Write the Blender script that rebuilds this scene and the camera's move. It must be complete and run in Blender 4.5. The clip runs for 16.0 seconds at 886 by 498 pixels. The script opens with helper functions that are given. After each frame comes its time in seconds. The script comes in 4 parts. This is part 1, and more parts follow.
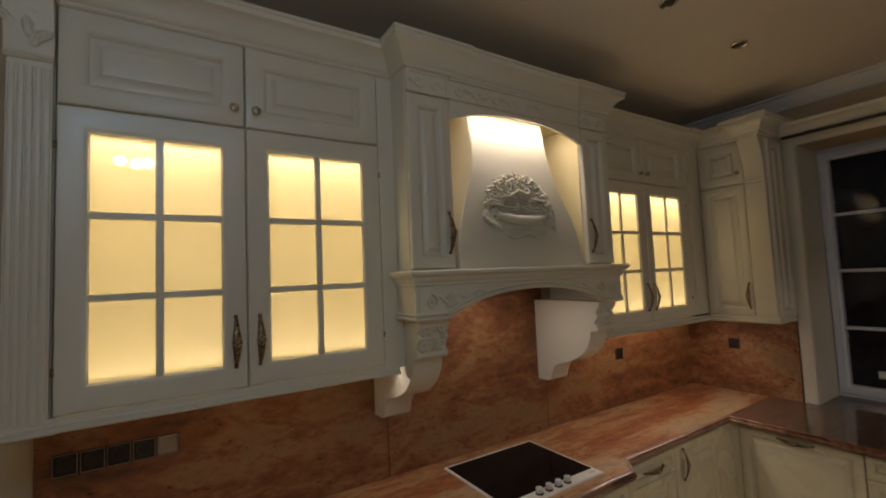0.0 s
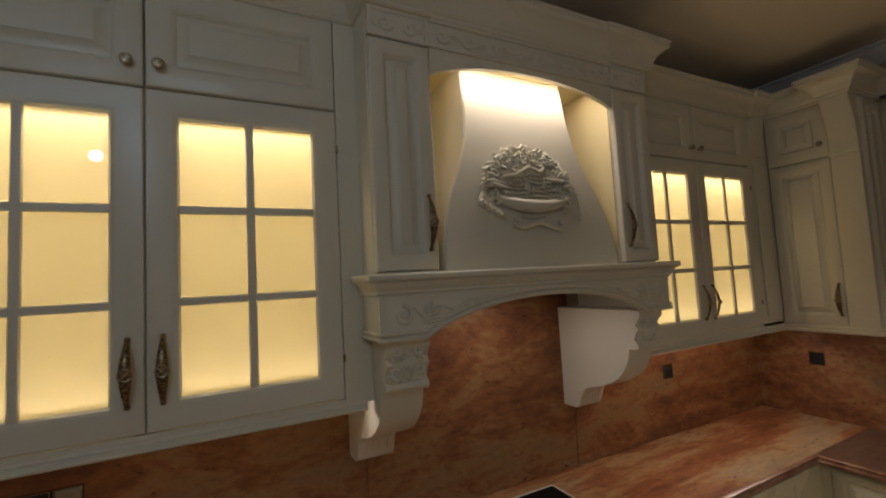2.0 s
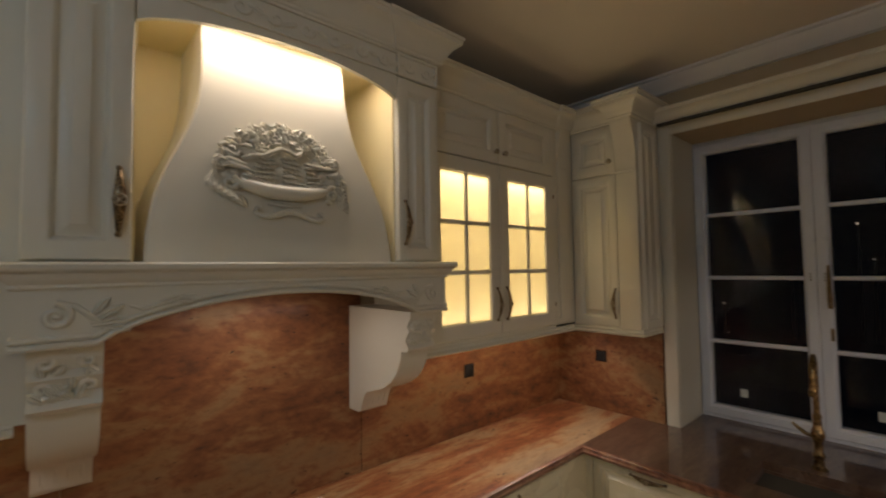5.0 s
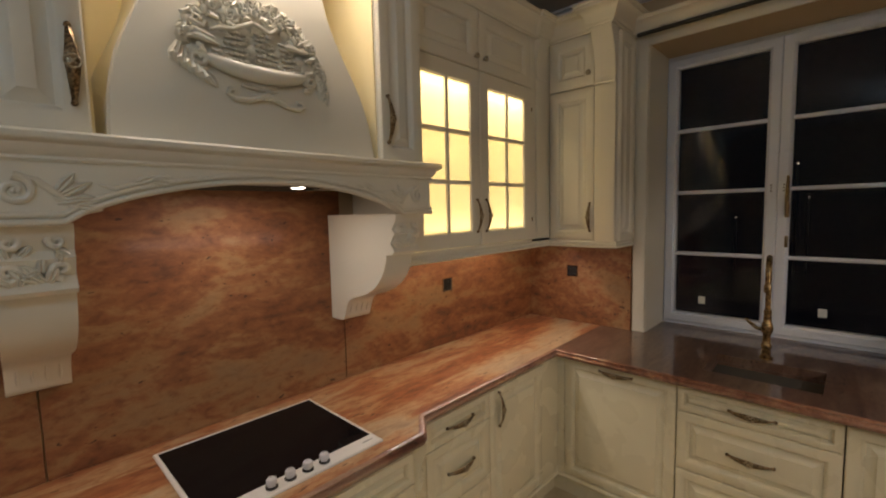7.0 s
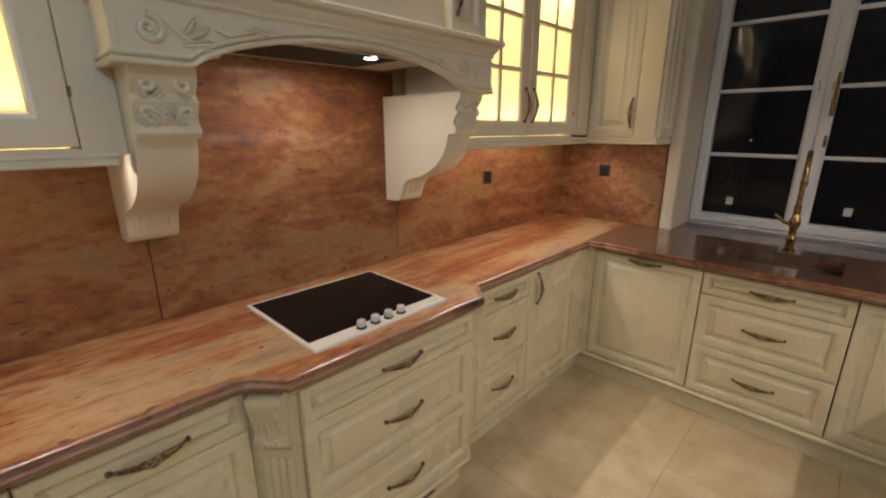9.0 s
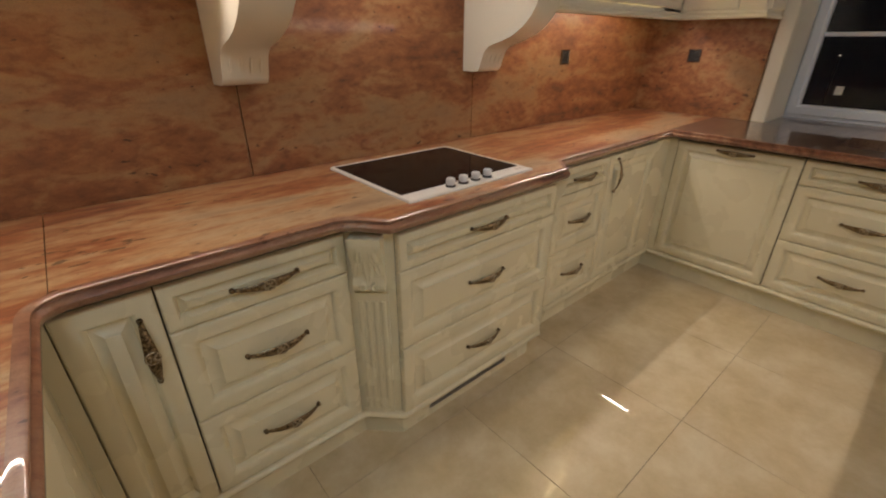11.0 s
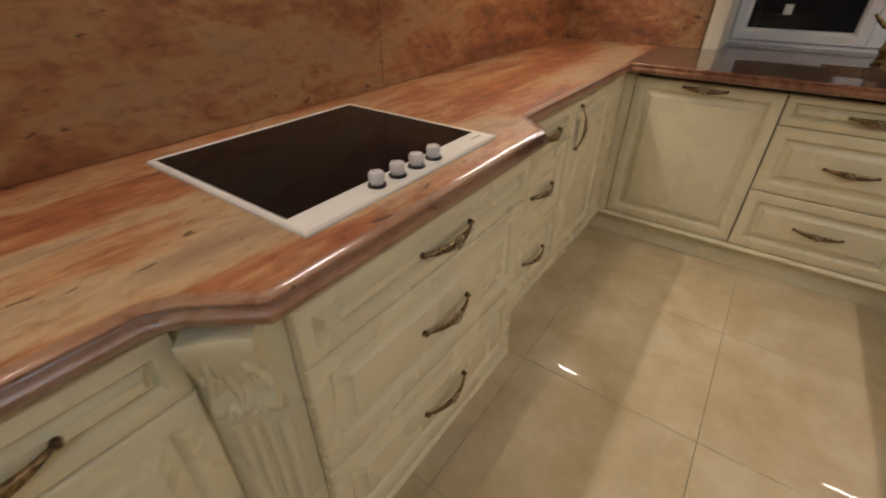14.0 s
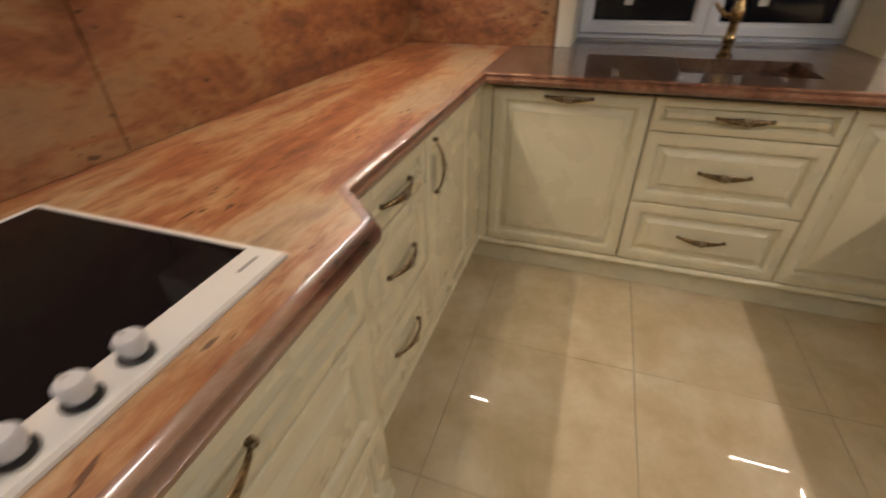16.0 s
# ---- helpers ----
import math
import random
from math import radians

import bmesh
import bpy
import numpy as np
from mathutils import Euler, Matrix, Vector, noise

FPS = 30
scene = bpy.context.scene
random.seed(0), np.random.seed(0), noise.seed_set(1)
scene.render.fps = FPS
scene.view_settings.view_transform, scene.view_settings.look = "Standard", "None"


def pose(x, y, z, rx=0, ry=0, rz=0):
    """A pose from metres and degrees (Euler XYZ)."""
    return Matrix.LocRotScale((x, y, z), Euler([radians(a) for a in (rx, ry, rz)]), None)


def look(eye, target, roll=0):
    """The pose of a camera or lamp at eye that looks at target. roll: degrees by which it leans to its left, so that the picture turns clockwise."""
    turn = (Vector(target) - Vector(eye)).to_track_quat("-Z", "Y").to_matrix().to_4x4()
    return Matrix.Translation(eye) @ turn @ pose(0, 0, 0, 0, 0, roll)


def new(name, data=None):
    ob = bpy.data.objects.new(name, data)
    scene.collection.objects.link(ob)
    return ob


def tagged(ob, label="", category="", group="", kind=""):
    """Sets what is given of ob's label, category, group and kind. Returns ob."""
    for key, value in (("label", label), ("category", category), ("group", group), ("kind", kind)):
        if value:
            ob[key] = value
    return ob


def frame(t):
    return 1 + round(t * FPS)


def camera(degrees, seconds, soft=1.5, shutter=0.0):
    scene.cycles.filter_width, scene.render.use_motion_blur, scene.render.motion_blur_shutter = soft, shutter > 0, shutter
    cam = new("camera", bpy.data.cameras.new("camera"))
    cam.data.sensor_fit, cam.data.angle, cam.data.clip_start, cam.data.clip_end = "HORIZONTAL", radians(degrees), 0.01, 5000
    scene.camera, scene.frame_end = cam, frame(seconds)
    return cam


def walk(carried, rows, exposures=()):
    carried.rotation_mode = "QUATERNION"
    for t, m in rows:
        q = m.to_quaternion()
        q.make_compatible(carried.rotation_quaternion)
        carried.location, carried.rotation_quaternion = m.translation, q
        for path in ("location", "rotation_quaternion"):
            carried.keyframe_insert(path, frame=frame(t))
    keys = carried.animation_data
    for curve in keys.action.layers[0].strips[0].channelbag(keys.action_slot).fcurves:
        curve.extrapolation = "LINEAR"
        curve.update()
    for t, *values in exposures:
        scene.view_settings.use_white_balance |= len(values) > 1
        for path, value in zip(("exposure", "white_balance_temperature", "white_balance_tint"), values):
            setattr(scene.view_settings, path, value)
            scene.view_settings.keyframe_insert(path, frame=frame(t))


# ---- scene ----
cam = camera(91.6, 16.0, soft=1.9, shutter=0.5)
PATH = [
    (0, (-1.191, -2.066, 1.926), (-0.127, -0.378, 2.055), -2.5),
    (0.5, (-1.106, -1.996, 1.918), (-0.096, -0.273, 2.018), -2.8),
    (1, (-1.028, -1.881, 1.903), (-0.057, -0.136, 1.995), -3.3),
    (1.5, (-0.937, -1.799, 1.934), (0.015, -0.045, 2.063), -2.9),
    (2, (-0.772, -1.763, 1.93), (0.139, 0.012, 2.07), -3.1),
    (2.5, (-0.593, -1.771, 1.952), (0.198, 0.061, 2.089), -2.2),
    (3, (-0.442, -1.812, 1.972), (0.345, 0.023, 2.086), -1.5),
    (3.5, (-0.371, -1.853, 1.972), (0.527, -0.07, 2.092), -1.2),
    (4, (-0.325, -1.892, 1.978), (0.698, -0.178, 2.09), -0.6),
    (4.5, (-0.295, -1.914, 1.959), (0.865, -0.288, 2.06), -0.4),
    (5, (-0.276, -1.909, 1.927), (1.048, -0.414, 2.019), -0.8),
    (5.2, (-0.265, -1.922, 1.927), (1.11, -0.47, 1.997), -0.6),
    (7.3, (-0.358, -1.804, 1.748), (1.072, -0.423, 1.535), -1.2),
    (7.5, (-0.386, -1.793, 1.745), (1.036, -0.407, 1.508), -1.1),
    (8, (-0.465, -1.769, 1.703), (0.964, -0.408, 1.376), -0.9),
    (8.5, (-0.53, -1.755, 1.661), (0.887, -0.416, 1.214), -0.4),
    (9, (-0.589, -1.741, 1.613), (0.793, -0.402, 1.068), 0.0),
    (9.5, (-0.662, -1.734, 1.569), (0.679, -0.395, 0.931), 0.2),
    (10, (-0.745, -1.713, 1.519), (0.564, -0.378, 0.809), 0.4),
    (10.2, (-0.775, -1.697, 1.488), (0.521, -0.373, 0.735), 0.3),
    (12.3, (-0.589, -1.504, 1.299), (0.408, -0.086, 0.301), 0.7),
    (12.5, (-0.552, -1.466, 1.291), (0.451, -0.07, 0.269), 0.9),
    (13, (-0.478, -1.344, 1.287), (0.619, -0.03, 0.252), 0.9),
    (13.5, (-0.421, -1.201, 1.283), (0.818, -0.053, 0.211), 0.6),
    (14, (-0.345, -1.125, 1.285), (1.023, -0.15, 0.2), 0.3),
    (14.5, (-0.231, -1.079, 1.28), (1.194, -0.192, 0.192), -0.1),
    (15, (-0.081, -1.029, 1.276), (1.363, -0.197, 0.17), -0.1),
    (15.5, (0.052, -1.006, 1.273), (1.516, -0.233, 0.15), -0.5),
    (16, (0.179, -1.002, 1.285), (1.755, -0.454, 0.181), -1.0),
]
walk(cam, [(t, look(eye, target, roll)) for t, eye, target, roll in PATH],
     exposures=[(0.0, -0.70), (2.5, -0.85), (5.0, -0.44), (7.5, 0.22), (9.0, 0.50), (13.0, 0.38), (16.0, 0.52)])

# ---- world and lights ----
world = bpy.data.worlds.new("night")
scene.world = world
world.use_nodes = True
world.node_tree.nodes["Background"].inputs[0].default_value = (0.010, 0.014, 0.024, 1)
world.node_tree.nodes["Background"].inputs[1].default_value = 0.06

WARM, YELLOW, COOL = (1.0, 0.845, 0.73), (1.0, 0.79, 0.45), (0.42, 0.70, 1.0)


def lamp(name, place, target, sx, sy, watts, color):
    data = bpy.data.lights.new(name, "AREA")
    data.shape, data.size, data.size_y, data.energy, data.color = "RECTANGLE", sx, sy, watts, color
    ob = new(name, data)
    ob.matrix_world = look(place, target)
    return ob


def strip(name, a, b, watts, color, width=0.012, tilt=0):
    """A thin light strip from a to b, facing down, or tilted to one side of its way."""
    a, b = Vector(a), Vector(b)
    data = bpy.data.lights.new(name, "AREA")
    data.shape, data.size, data.size_y, data.energy, data.color = "RECTANGLE", (b - a).length, width, watts, color
    ob = new(name, data)
    d = b - a
    ob.matrix_world = Matrix.Translation((a + b) / 2) @ Matrix.Rotation(math.atan2(d.y, d.x), 4, "Z") @ Matrix.Rotation(radians(tilt), 4, "X")
    return ob


strip("under_cabinet_strip", (-1.44, -0.28, 1.540), (-0.40, -0.28, 1.540), 2.5, WARM, tilt=-50)
strip("under_cabinet_strip", (0.98, -0.27, 1.535), (2.25, -0.27, 1.535), 5.0, WARM, tilt=-50)
strip("under_cabinet_strip", (2.27, -0.36, 1.503), (2.27, -0.615, 1.503), 0.8, WARM, 0.016)
strip("under_cabinet_strip", (2.34, -2.26, 1.503), (2.34, -2.60, 1.503), 0.7, WARM, 0.016)
strip("under_cabinet_strip", (0.45, -2.65, 1.515), (2.25, -2.65, 1.515), 7.0, WARM, tilt=40)
lamp("niche_lamp", (0.30, -0.466, 2.738), (0.30, -0.45, 2.3), 0.66, 0.012, 3.8, WARM)
lamp("hood_lamp", (0.30, -0.30, 1.850), (0.30, -0.33, 1.0), 0.30, 0.05, 2.6, WARM)
for x0, x1, yf in ((-1.47, -0.44, -0.30), (1.07, 2.06, -0.255)):
    strip("cabinet_strip", (x0 + 0.02, yf, 2.495), (x1 - 0.02, yf, 2.495), 4.3, YELLOW, 0.03)
    low = strip("cabinet_strip", (x0 + 0.02, yf, 1.572), (x1 - 0.02, yf, 1.572), 1.6, YELLOW, 0.03)
    low.matrix_world = low.matrix_world @ Matrix.Rotation(math.pi, 4, "X")
for x, y in ((-1.34, -2.46), (-1.42, -2.52), (-1.51, -2.44)):
    data = bpy.data.lights.new("room_bulb", "POINT")
    data.energy, data.color, data.shadow_soft_size = 7.5, COOL, 0.032
    new("room_bulb", data).location = (x, y, 2.87)
# added fill with no known source: bounces soft light off the ceiling
lamp("ceiling_fill", (-1.5, -4.1, 1.9), (-1.5, -4.09, 3.1), 0.9, 0.9, 29.0, (1.0, 0.87, 0.74))

# ---- materials ----
def material(name, color, rough=0.5, metal=0.0, coat=0.0):
    mat = bpy.data.materials.new(name)
    mat.use_nodes = True
    p = mat.node_tree.nodes["Principled BSDF"]
    p.inputs["Base Color"].default_value = (*color, 1)
    p.inputs["Roughness"].default_value, p.inputs["Metallic"].default_value = rough, metal
    p.inputs["Coat Weight"].default_value = coat
    return mat, mat.node_tree.nodes, mat.node_tree.links, p


def tex(nodes, links, scale, detail=4.0, stretch=(1, 1, 1), turn=(0, 0, 0), rough=0.5, distortion=0.0):
    co, mp, no = nodes.new("ShaderNodeNewGeometry"), nodes.new("ShaderNodeMapping"), nodes.new("ShaderNodeTexNoise")
    mp.inputs["Scale"].default_value, mp.inputs["Rotation"].default_value = stretch, [radians(a) for a in turn]
    no.inputs["Scale"].default_value, no.inputs["Detail"].default_value = scale, detail
    no.inputs["Roughness"].default_value, no.inputs["Distortion"].default_value = rough, distortion
    links.new(co.outputs["Position"], mp.inputs[0])
    links.new(mp.outputs[0], no.inputs["Vector"])
    return no.outputs["Fac"]


def ramp(nodes, links, fac, stops):
    r = nodes.new("ShaderNodeValToRGB")
    e = r.color_ramp.elements
    while len(e) < len(stops):
        e.new(0.5)
    for el, (pos, col) in zip(e, stops):
        el.position, el.color = pos, (*col, 1)
    links.new(fac, r.inputs[0])
    return r.outputs[0]


def mix(nodes, links, fac, a, b, kind="MIX"):
    m = nodes.new("ShaderNodeMix")
    m.data_type, m.blend_type = "RGBA", kind
    for value, i in ((fac, 0), (a, 6), (b, 7)):
        if isinstance(value, (int, float)):
            m.inputs[i].default_value = value
        elif isinstance(value, tuple):
            m.inputs[i].default_value = (*value, 1)
        else:
            links.new(value, m.inputs[i])
    return m.outputs[2]


def bump(nodes, links, p, fac, strength, distance):
    b = nodes.new("ShaderNodeBump")
    b.inputs["Strength"].default_value, b.inputs["Distance"].default_value = strength, distance
    links.new(fac, b.inputs["Height"])
    links.new(b.outputs[0], p.inputs["Normal"])


def painted(name, color, rough=0.33):
    """Sprayed lacquer: faint unevenness in tone and gloss, a trace of orange peel."""
    mat, n, l, p = material(name, color, rough)
    dark = tuple(c * 0.93 for c in color)
    l.new(mix(n, l, tex(n, l, 1.6, 3), color, dark), p.inputs["Base Color"])
    l.new(ramp(n, l, tex(n, l, 5, 3), [(0.3, (rough * 0.9,) * 3), (0.75, (rough * 1.15,) * 3)]), p.inputs["Roughness"])
    bump(n, l, p, tex(n, l, 240, 2), 0.03, 0.001)
    return mat


def stone(name, turn, stretch, stops, pits=0.8, rough=0.12, coat=0.9):
    """Polished travertine-like granite: warped bands, finer streaks within them, elongated dark pits and a fine grain."""
    mat, n, l, p = material(name, (0.4, 0.2, 0.1), rough + 0.22, coat=coat)
    p.inputs["Coat Roughness"].default_value = rough * 0.25
    fine = tuple(0.35 + 0.65 * v for v in stretch)
    band = tex(n, l, 1.7, 6, stretch, turn, 0.55, 1.0)
    streak = tex(n, l, 6.5, 8, stretch, turn, 0.62, 0.7)
    cloud = tex(n, l, 26, 6, fine, turn, 0.66, 0.4)
    height = mix(n, l, 0.12, mix(n, l, 0.46, band, streak), cloud)
    base = ramp(n, l, height, stops)
    mottle = ramp(n, l, cloud, [(0.32, (0.70, 0.64, 0.60)), (0.48, (0.98, 0.98, 0.98)), (0.70, (1.15, 1.16, 1.15))])
    col = mix(n, l, 0.85, base, mottle, "MULTIPLY")
    grain = ramp(n, l, tex(n, l, 230, 3), [(0.36, (0.75, 0.72, 0.69)), (0.55, (1, 1, 1))])
    col = mix(n, l, 0.45, col, grain, "MULTIPLY")
    holes = mix(n, l, 0.26, tex(n, l, 34, 2, fine, turn, 0.45, 0.3), tex(n, l, 4.5, 2, stretch, turn))
    dark = ramp(n, l, holes, [(0.326, (0.13, 0.095, 0.085)), (0.352, (1, 1, 1))])
    col = mix(n, l, pits, col, dark, "MULTIPLY")
    l.new(col, p.inputs["Base Color"])
    bump(n, l, p, cloud, 0.02, 0.002)
    return mat


CREAM = painted("cream_lacquer", (0.74, 0.70, 0.585))
CREAM_BASE = painted("cream_lacquer_base", (0.76, 0.69, 0.49), 0.27)
NICHE = painted("niche_paint", (0.86, 0.74, 0.44), 0.6)
CEILING = painted("ceiling_paint", (0.72, 0.66, 0.585), 0.75)
WALL = painted("wall_paint", (0.50, 0.40, 0.26), 0.85)
PLASTER = painted("cornice_plaster", (0.72, 0.71, 0.72), 0.7)
WINDOW_WHITE = painted("window_lacquer", (0.72, 0.76, 0.84), 0.3)
INSIDE = painted("cabinet_inside", (0.90, 0.84, 0.64), 0.6)
GRANITE = stone("granite_worktop", (0, 0, 4), (0.42, 1.9, 1.0),
                [(0.38, (0.18, 0.058, 0.027)), (0.45, (0.35, 0.115, 0.045)), (0.485, (0.40, 0.175, 0.073)), (0.520, (0.48, 0.280, 0.138)), (0.570, (0.50, 0.355, 0.210)), (0.64, (0.32, 0.21, 0.13))])
# the worktop granite again, the dimmer window side darkened into its stops
GRANITE_SHADED = stone("granite_worktop_shaded", (0, 0, 4), (0.42, 2.3, 1.0),
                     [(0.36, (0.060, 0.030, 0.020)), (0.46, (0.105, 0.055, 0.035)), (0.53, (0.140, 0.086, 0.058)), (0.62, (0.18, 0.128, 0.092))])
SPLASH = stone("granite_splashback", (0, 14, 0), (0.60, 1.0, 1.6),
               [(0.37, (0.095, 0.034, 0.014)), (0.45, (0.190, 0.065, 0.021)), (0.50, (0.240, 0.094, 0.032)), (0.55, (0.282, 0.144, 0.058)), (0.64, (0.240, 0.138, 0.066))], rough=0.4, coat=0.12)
EDGE = stone("granite_edge", (0, 0, 4), (0.7, 1.6, 1.0),
             [(0.36, (0.10, 0.042, 0.027)), (0.46, (0.22, 0.090, 0.052)), (0.54, (0.31, 0.155, 0.093)), (0.64, (0.32, 0.215, 0.150))], rough=0.10, coat=0.65)
BRASS, n_, l_, p_ = material("antique_brass", (0.22, 0.155, 0.085), 0.36, 0.9)
l_.new(ramp(n_, l_, tex(n_, l_, 160, 3), [(0.38, (0.07, 0.048, 0.028)), (0.65, (0.36, 0.26, 0.145))]), p_.inputs["Base Color"])
BRONZE, n_, l_, p_ = material("rosette_bronze", (0.42, 0.35, 0.24), 0.42, 0.8)
l_.new(ramp(n_, l_, tex(n_, l_, 190, 2), [(0.35, (0.16, 0.12, 0.07)), (0.6, (0.55, 0.47, 0.34))]), p_.inputs["Base Color"])
OLD_BRASS, n_, l_, p_ = material("tap_brass", (0.45, 0.31, 0.13), 0.28, 0.95)
l_.new(ramp(n_, l_, tex(n_, l_, 70, 3), [(0.36, (0.10, 0.065, 0.035)), (0.62, (0.40, 0.28, 0.13))]), p_.inputs["Base Color"])
CHROME = material("chrome", (0.70, 0.66, 0.64), 0.14, 1.0)[0]
DARK_CHROME = material("dark_chrome", (0.34, 0.31, 0.30), 0.22, 1.0)[0]
STEEL = material("brushed_steel", (0.45, 0.44, 0.42), 0.35, 1.0)[0]
BLACK = material("black_plastic", (0.015, 0.014, 0.014), 0.35)[0]
GAP = material("dark_gap", (0.05, 0.045, 0.035), 0.8)[0]
CERAMIC, n_, l_, p_ = material("black_ceramic_glass", (0.006, 0.006, 0.007), 0.06)
p_.inputs["Specular IOR Level"].default_value = 0.15
ENAMEL = painted("white_enamel", (0.80, 0.77, 0.72), 0.3)
KNOB = material("pearl_plastic", (0.62, 0.61, 0.62), 0.3)[0]
LAMP_GLASS, n_, l_, p_ = material("lit_lamp_glass", (0.9, 0.85, 0.75), 0.3)
p_.inputs["Emission Color"].default_value, p_.inputs["Emission Strength"].default_value = (1.0, 0.86, 0.70, 1), 6.0
FAR_LAMP, n_, l_, p_ = material("far_lamp_glass", (0.8, 0.75, 0.65), 0.3)
p_.inputs["Emission Color"].default_value, p_.inputs["Emission Strength"].default_value = (1.0, 0.78, 0.55, 1), 0.9
GREY_INK = material("grey_ink", (0.35, 0.33, 0.31), 0.5)[0]


def glass(name, amount):
    mat = bpy.data.materials.new(name)
    mat.use_nodes = True
    n, l = mat.node_tree.nodes, mat.node_tree.links
    n.remove(n["Principled BSDF"])
    clear, gloss, facing = n.new("ShaderNodeBsdfTransparent"), n.new("ShaderNodeBsdfGlossy"), n.new("ShaderNodeLayerWeight")
    m, power, scale = n.new("ShaderNodeMixShader"), n.new("ShaderNodeMath"), n.new("ShaderNodeMath")
    gloss.inputs["Roughness"].default_value = 0.01
    facing.inputs["Blend"].default_value = 0.5
    power.operation, power.inputs[1].default_value = "POWER", 4.0
    scale.operation, scale.inputs[1].default_value, scale.inputs[2].default_value = "MULTIPLY_ADD", 0.85, amount
    l.new(facing.outputs["Facing"], power.inputs[0])
    l.new(power.outputs[0], scale.inputs[0])
    l.new(scale.outputs[0], m.inputs[0])
    l.new(clear.outputs[0], m.inputs[1])
    l.new(gloss.outputs[0], m.inputs[2])
    l.new(m.outputs[0], n["Material Output"].inputs[0])
    return mat


PANE = glass("pane_glass", 0.022)
FROST = glass("frosted_glass", 0.045)
n_, l_ = FROST.node_tree.nodes, FROST.node_tree.links
soft_, both_ = n_.new("ShaderNodeBsdfTranslucent"), n_.new("ShaderNodeMixShader")
soft_.inputs["Color"].default_value = (0.95, 0.92, 0.84, 1)
both_.inputs[0].default_value = 0.55
l_.new(n_["Transparent BSDF"].outputs[0], both_.inputs[1])
l_.new(soft_.outputs[0], both_.inputs[2])
l_.new(both_.outputs[0], n_["Mix Shader"].inputs[1])

FLOOR_TILE, n_, l_, p_ = material("polished_floor_tile", (0.6, 0.5, 0.36), 0.35, coat=0.9)
p_.inputs["Coat Roughness"].default_value = 0.012
ft = ramp(n_, l_, tex(n_, l_, 4.5, 7, rough=0.66, distortion=0.15), [(0.32, (0.52, 0.415, 0.25)), (0.5, (0.63, 0.52, 0.345)), (0.66, (0.72, 0.63, 0.46))])
oi_ = n_.new("ShaderNodeObjectInfo")
l_.new(mix(n_, l_, oi_.outputs["Random"], mix(n_, l_, 0.12, ft, (0.30, 0.22, 0.12)), ft), p_.inputs["Base Color"])
GROUT = material("grout", (0.46, 0.39, 0.28), 0.9)[0]


# ---- mesh helpers ----
def finish(bm, smooth=True):
    bmesh.ops.recalc_face_normals(bm, faces=bm.faces[:])
    me = bpy.data.meshes.new("mesh")
    bm.to_mesh(me)
    bm.free()
    if smooth:
        me.polygons.foreach_set("use_smooth", [True] * len(me.polygons))
        me.set_sharp_from_angle(angle=radians(38))
    return me


def part(name, bm, mat, parent=None, label="", m=None):
    me = finish(bm) if isinstance(bm, bmesh.types.BMesh) else bm
    if not me.materials:
        me.materials.append(mat)
    ob = new(name, me)
    if parent:
        ob.parent = parent
    if m is not None:
        ob.matrix_basis = m
    return tagged(ob, label)


def thing(name, label, category, m=None, group="", kind=""):
    ob = new(name)
    ob.empty_display_size = 0.05
    if m is not None:
        ob.matrix_basis = m
    return tagged(ob, label, category, group, kind)


def solid(name, bm, mat, label, category, m=None, group="", kind=""):
    ob = part(name, bm, mat, None, label, m)
    return tagged(ob, "", category, group, kind)


def box(bm, x0, x1, y0, y1, z0, z1, bevel=0.0, seg=2):
    b = bmesh.new()
    bmesh.ops.create_cube(b, size=1)
    bmesh.ops.transform(b, verts=b.verts[:], matrix=Matrix.Translation(((x0 + x1) / 2, (y0 + y1) / 2, (z0 + z1) / 2)) @ Matrix.Diagonal((abs(x1 - x0), abs(y1 - y0), abs(z1 - z0), 1)))
    if bevel:
        bmesh.ops.bevel(b, geom=b.edges[:], offset=bevel, segments=seg, affect="EDGES", profile=0.5)
    add(bm, b)
    return bm


def add(bm, other, m=None):
    """Move all of another bmesh into bm."""
    if m is not None:
        bmesh.ops.transform(other, verts=other.verts[:], matrix=m)
    new_v = {v: bm.verts.new(v.co) for v in other.verts}
    for f in other.faces:
        bm.faces.new([new_v[v] for v in f.verts])
    other.free()
    return bm


def B(*args, **kw):
    return box(bmesh.new(), *args, **kw)


def rings(bm, x0, x1, z0, z1, steps, loop=False):
    """Rectangles one within the other: steps of (inset, y). loop closes the last on the first (a frame), otherwise the last is filled."""
    rows = []
    for inset, y in steps:
        rows.append([bm.verts.new(c) for c in ((x0 + inset, y, z0 + inset), (x1 - inset, y, z0 + inset), (x1 - inset, y, z1 - inset), (x0 + inset, y, z1 - inset))])
    pairs = list(zip(rows, rows[1:])) + ([(rows[-1], rows[0])] if loop else [])
    for a, b in pairs:
        for i in range(4):
            bm.faces.new((a[i], a[(i + 1) % 4], b[(i + 1) % 4], b[i]))
    if not loop:
        bm.faces.new(rows[-1])
        bm.faces.new(rows[0][::-1])
    return bm


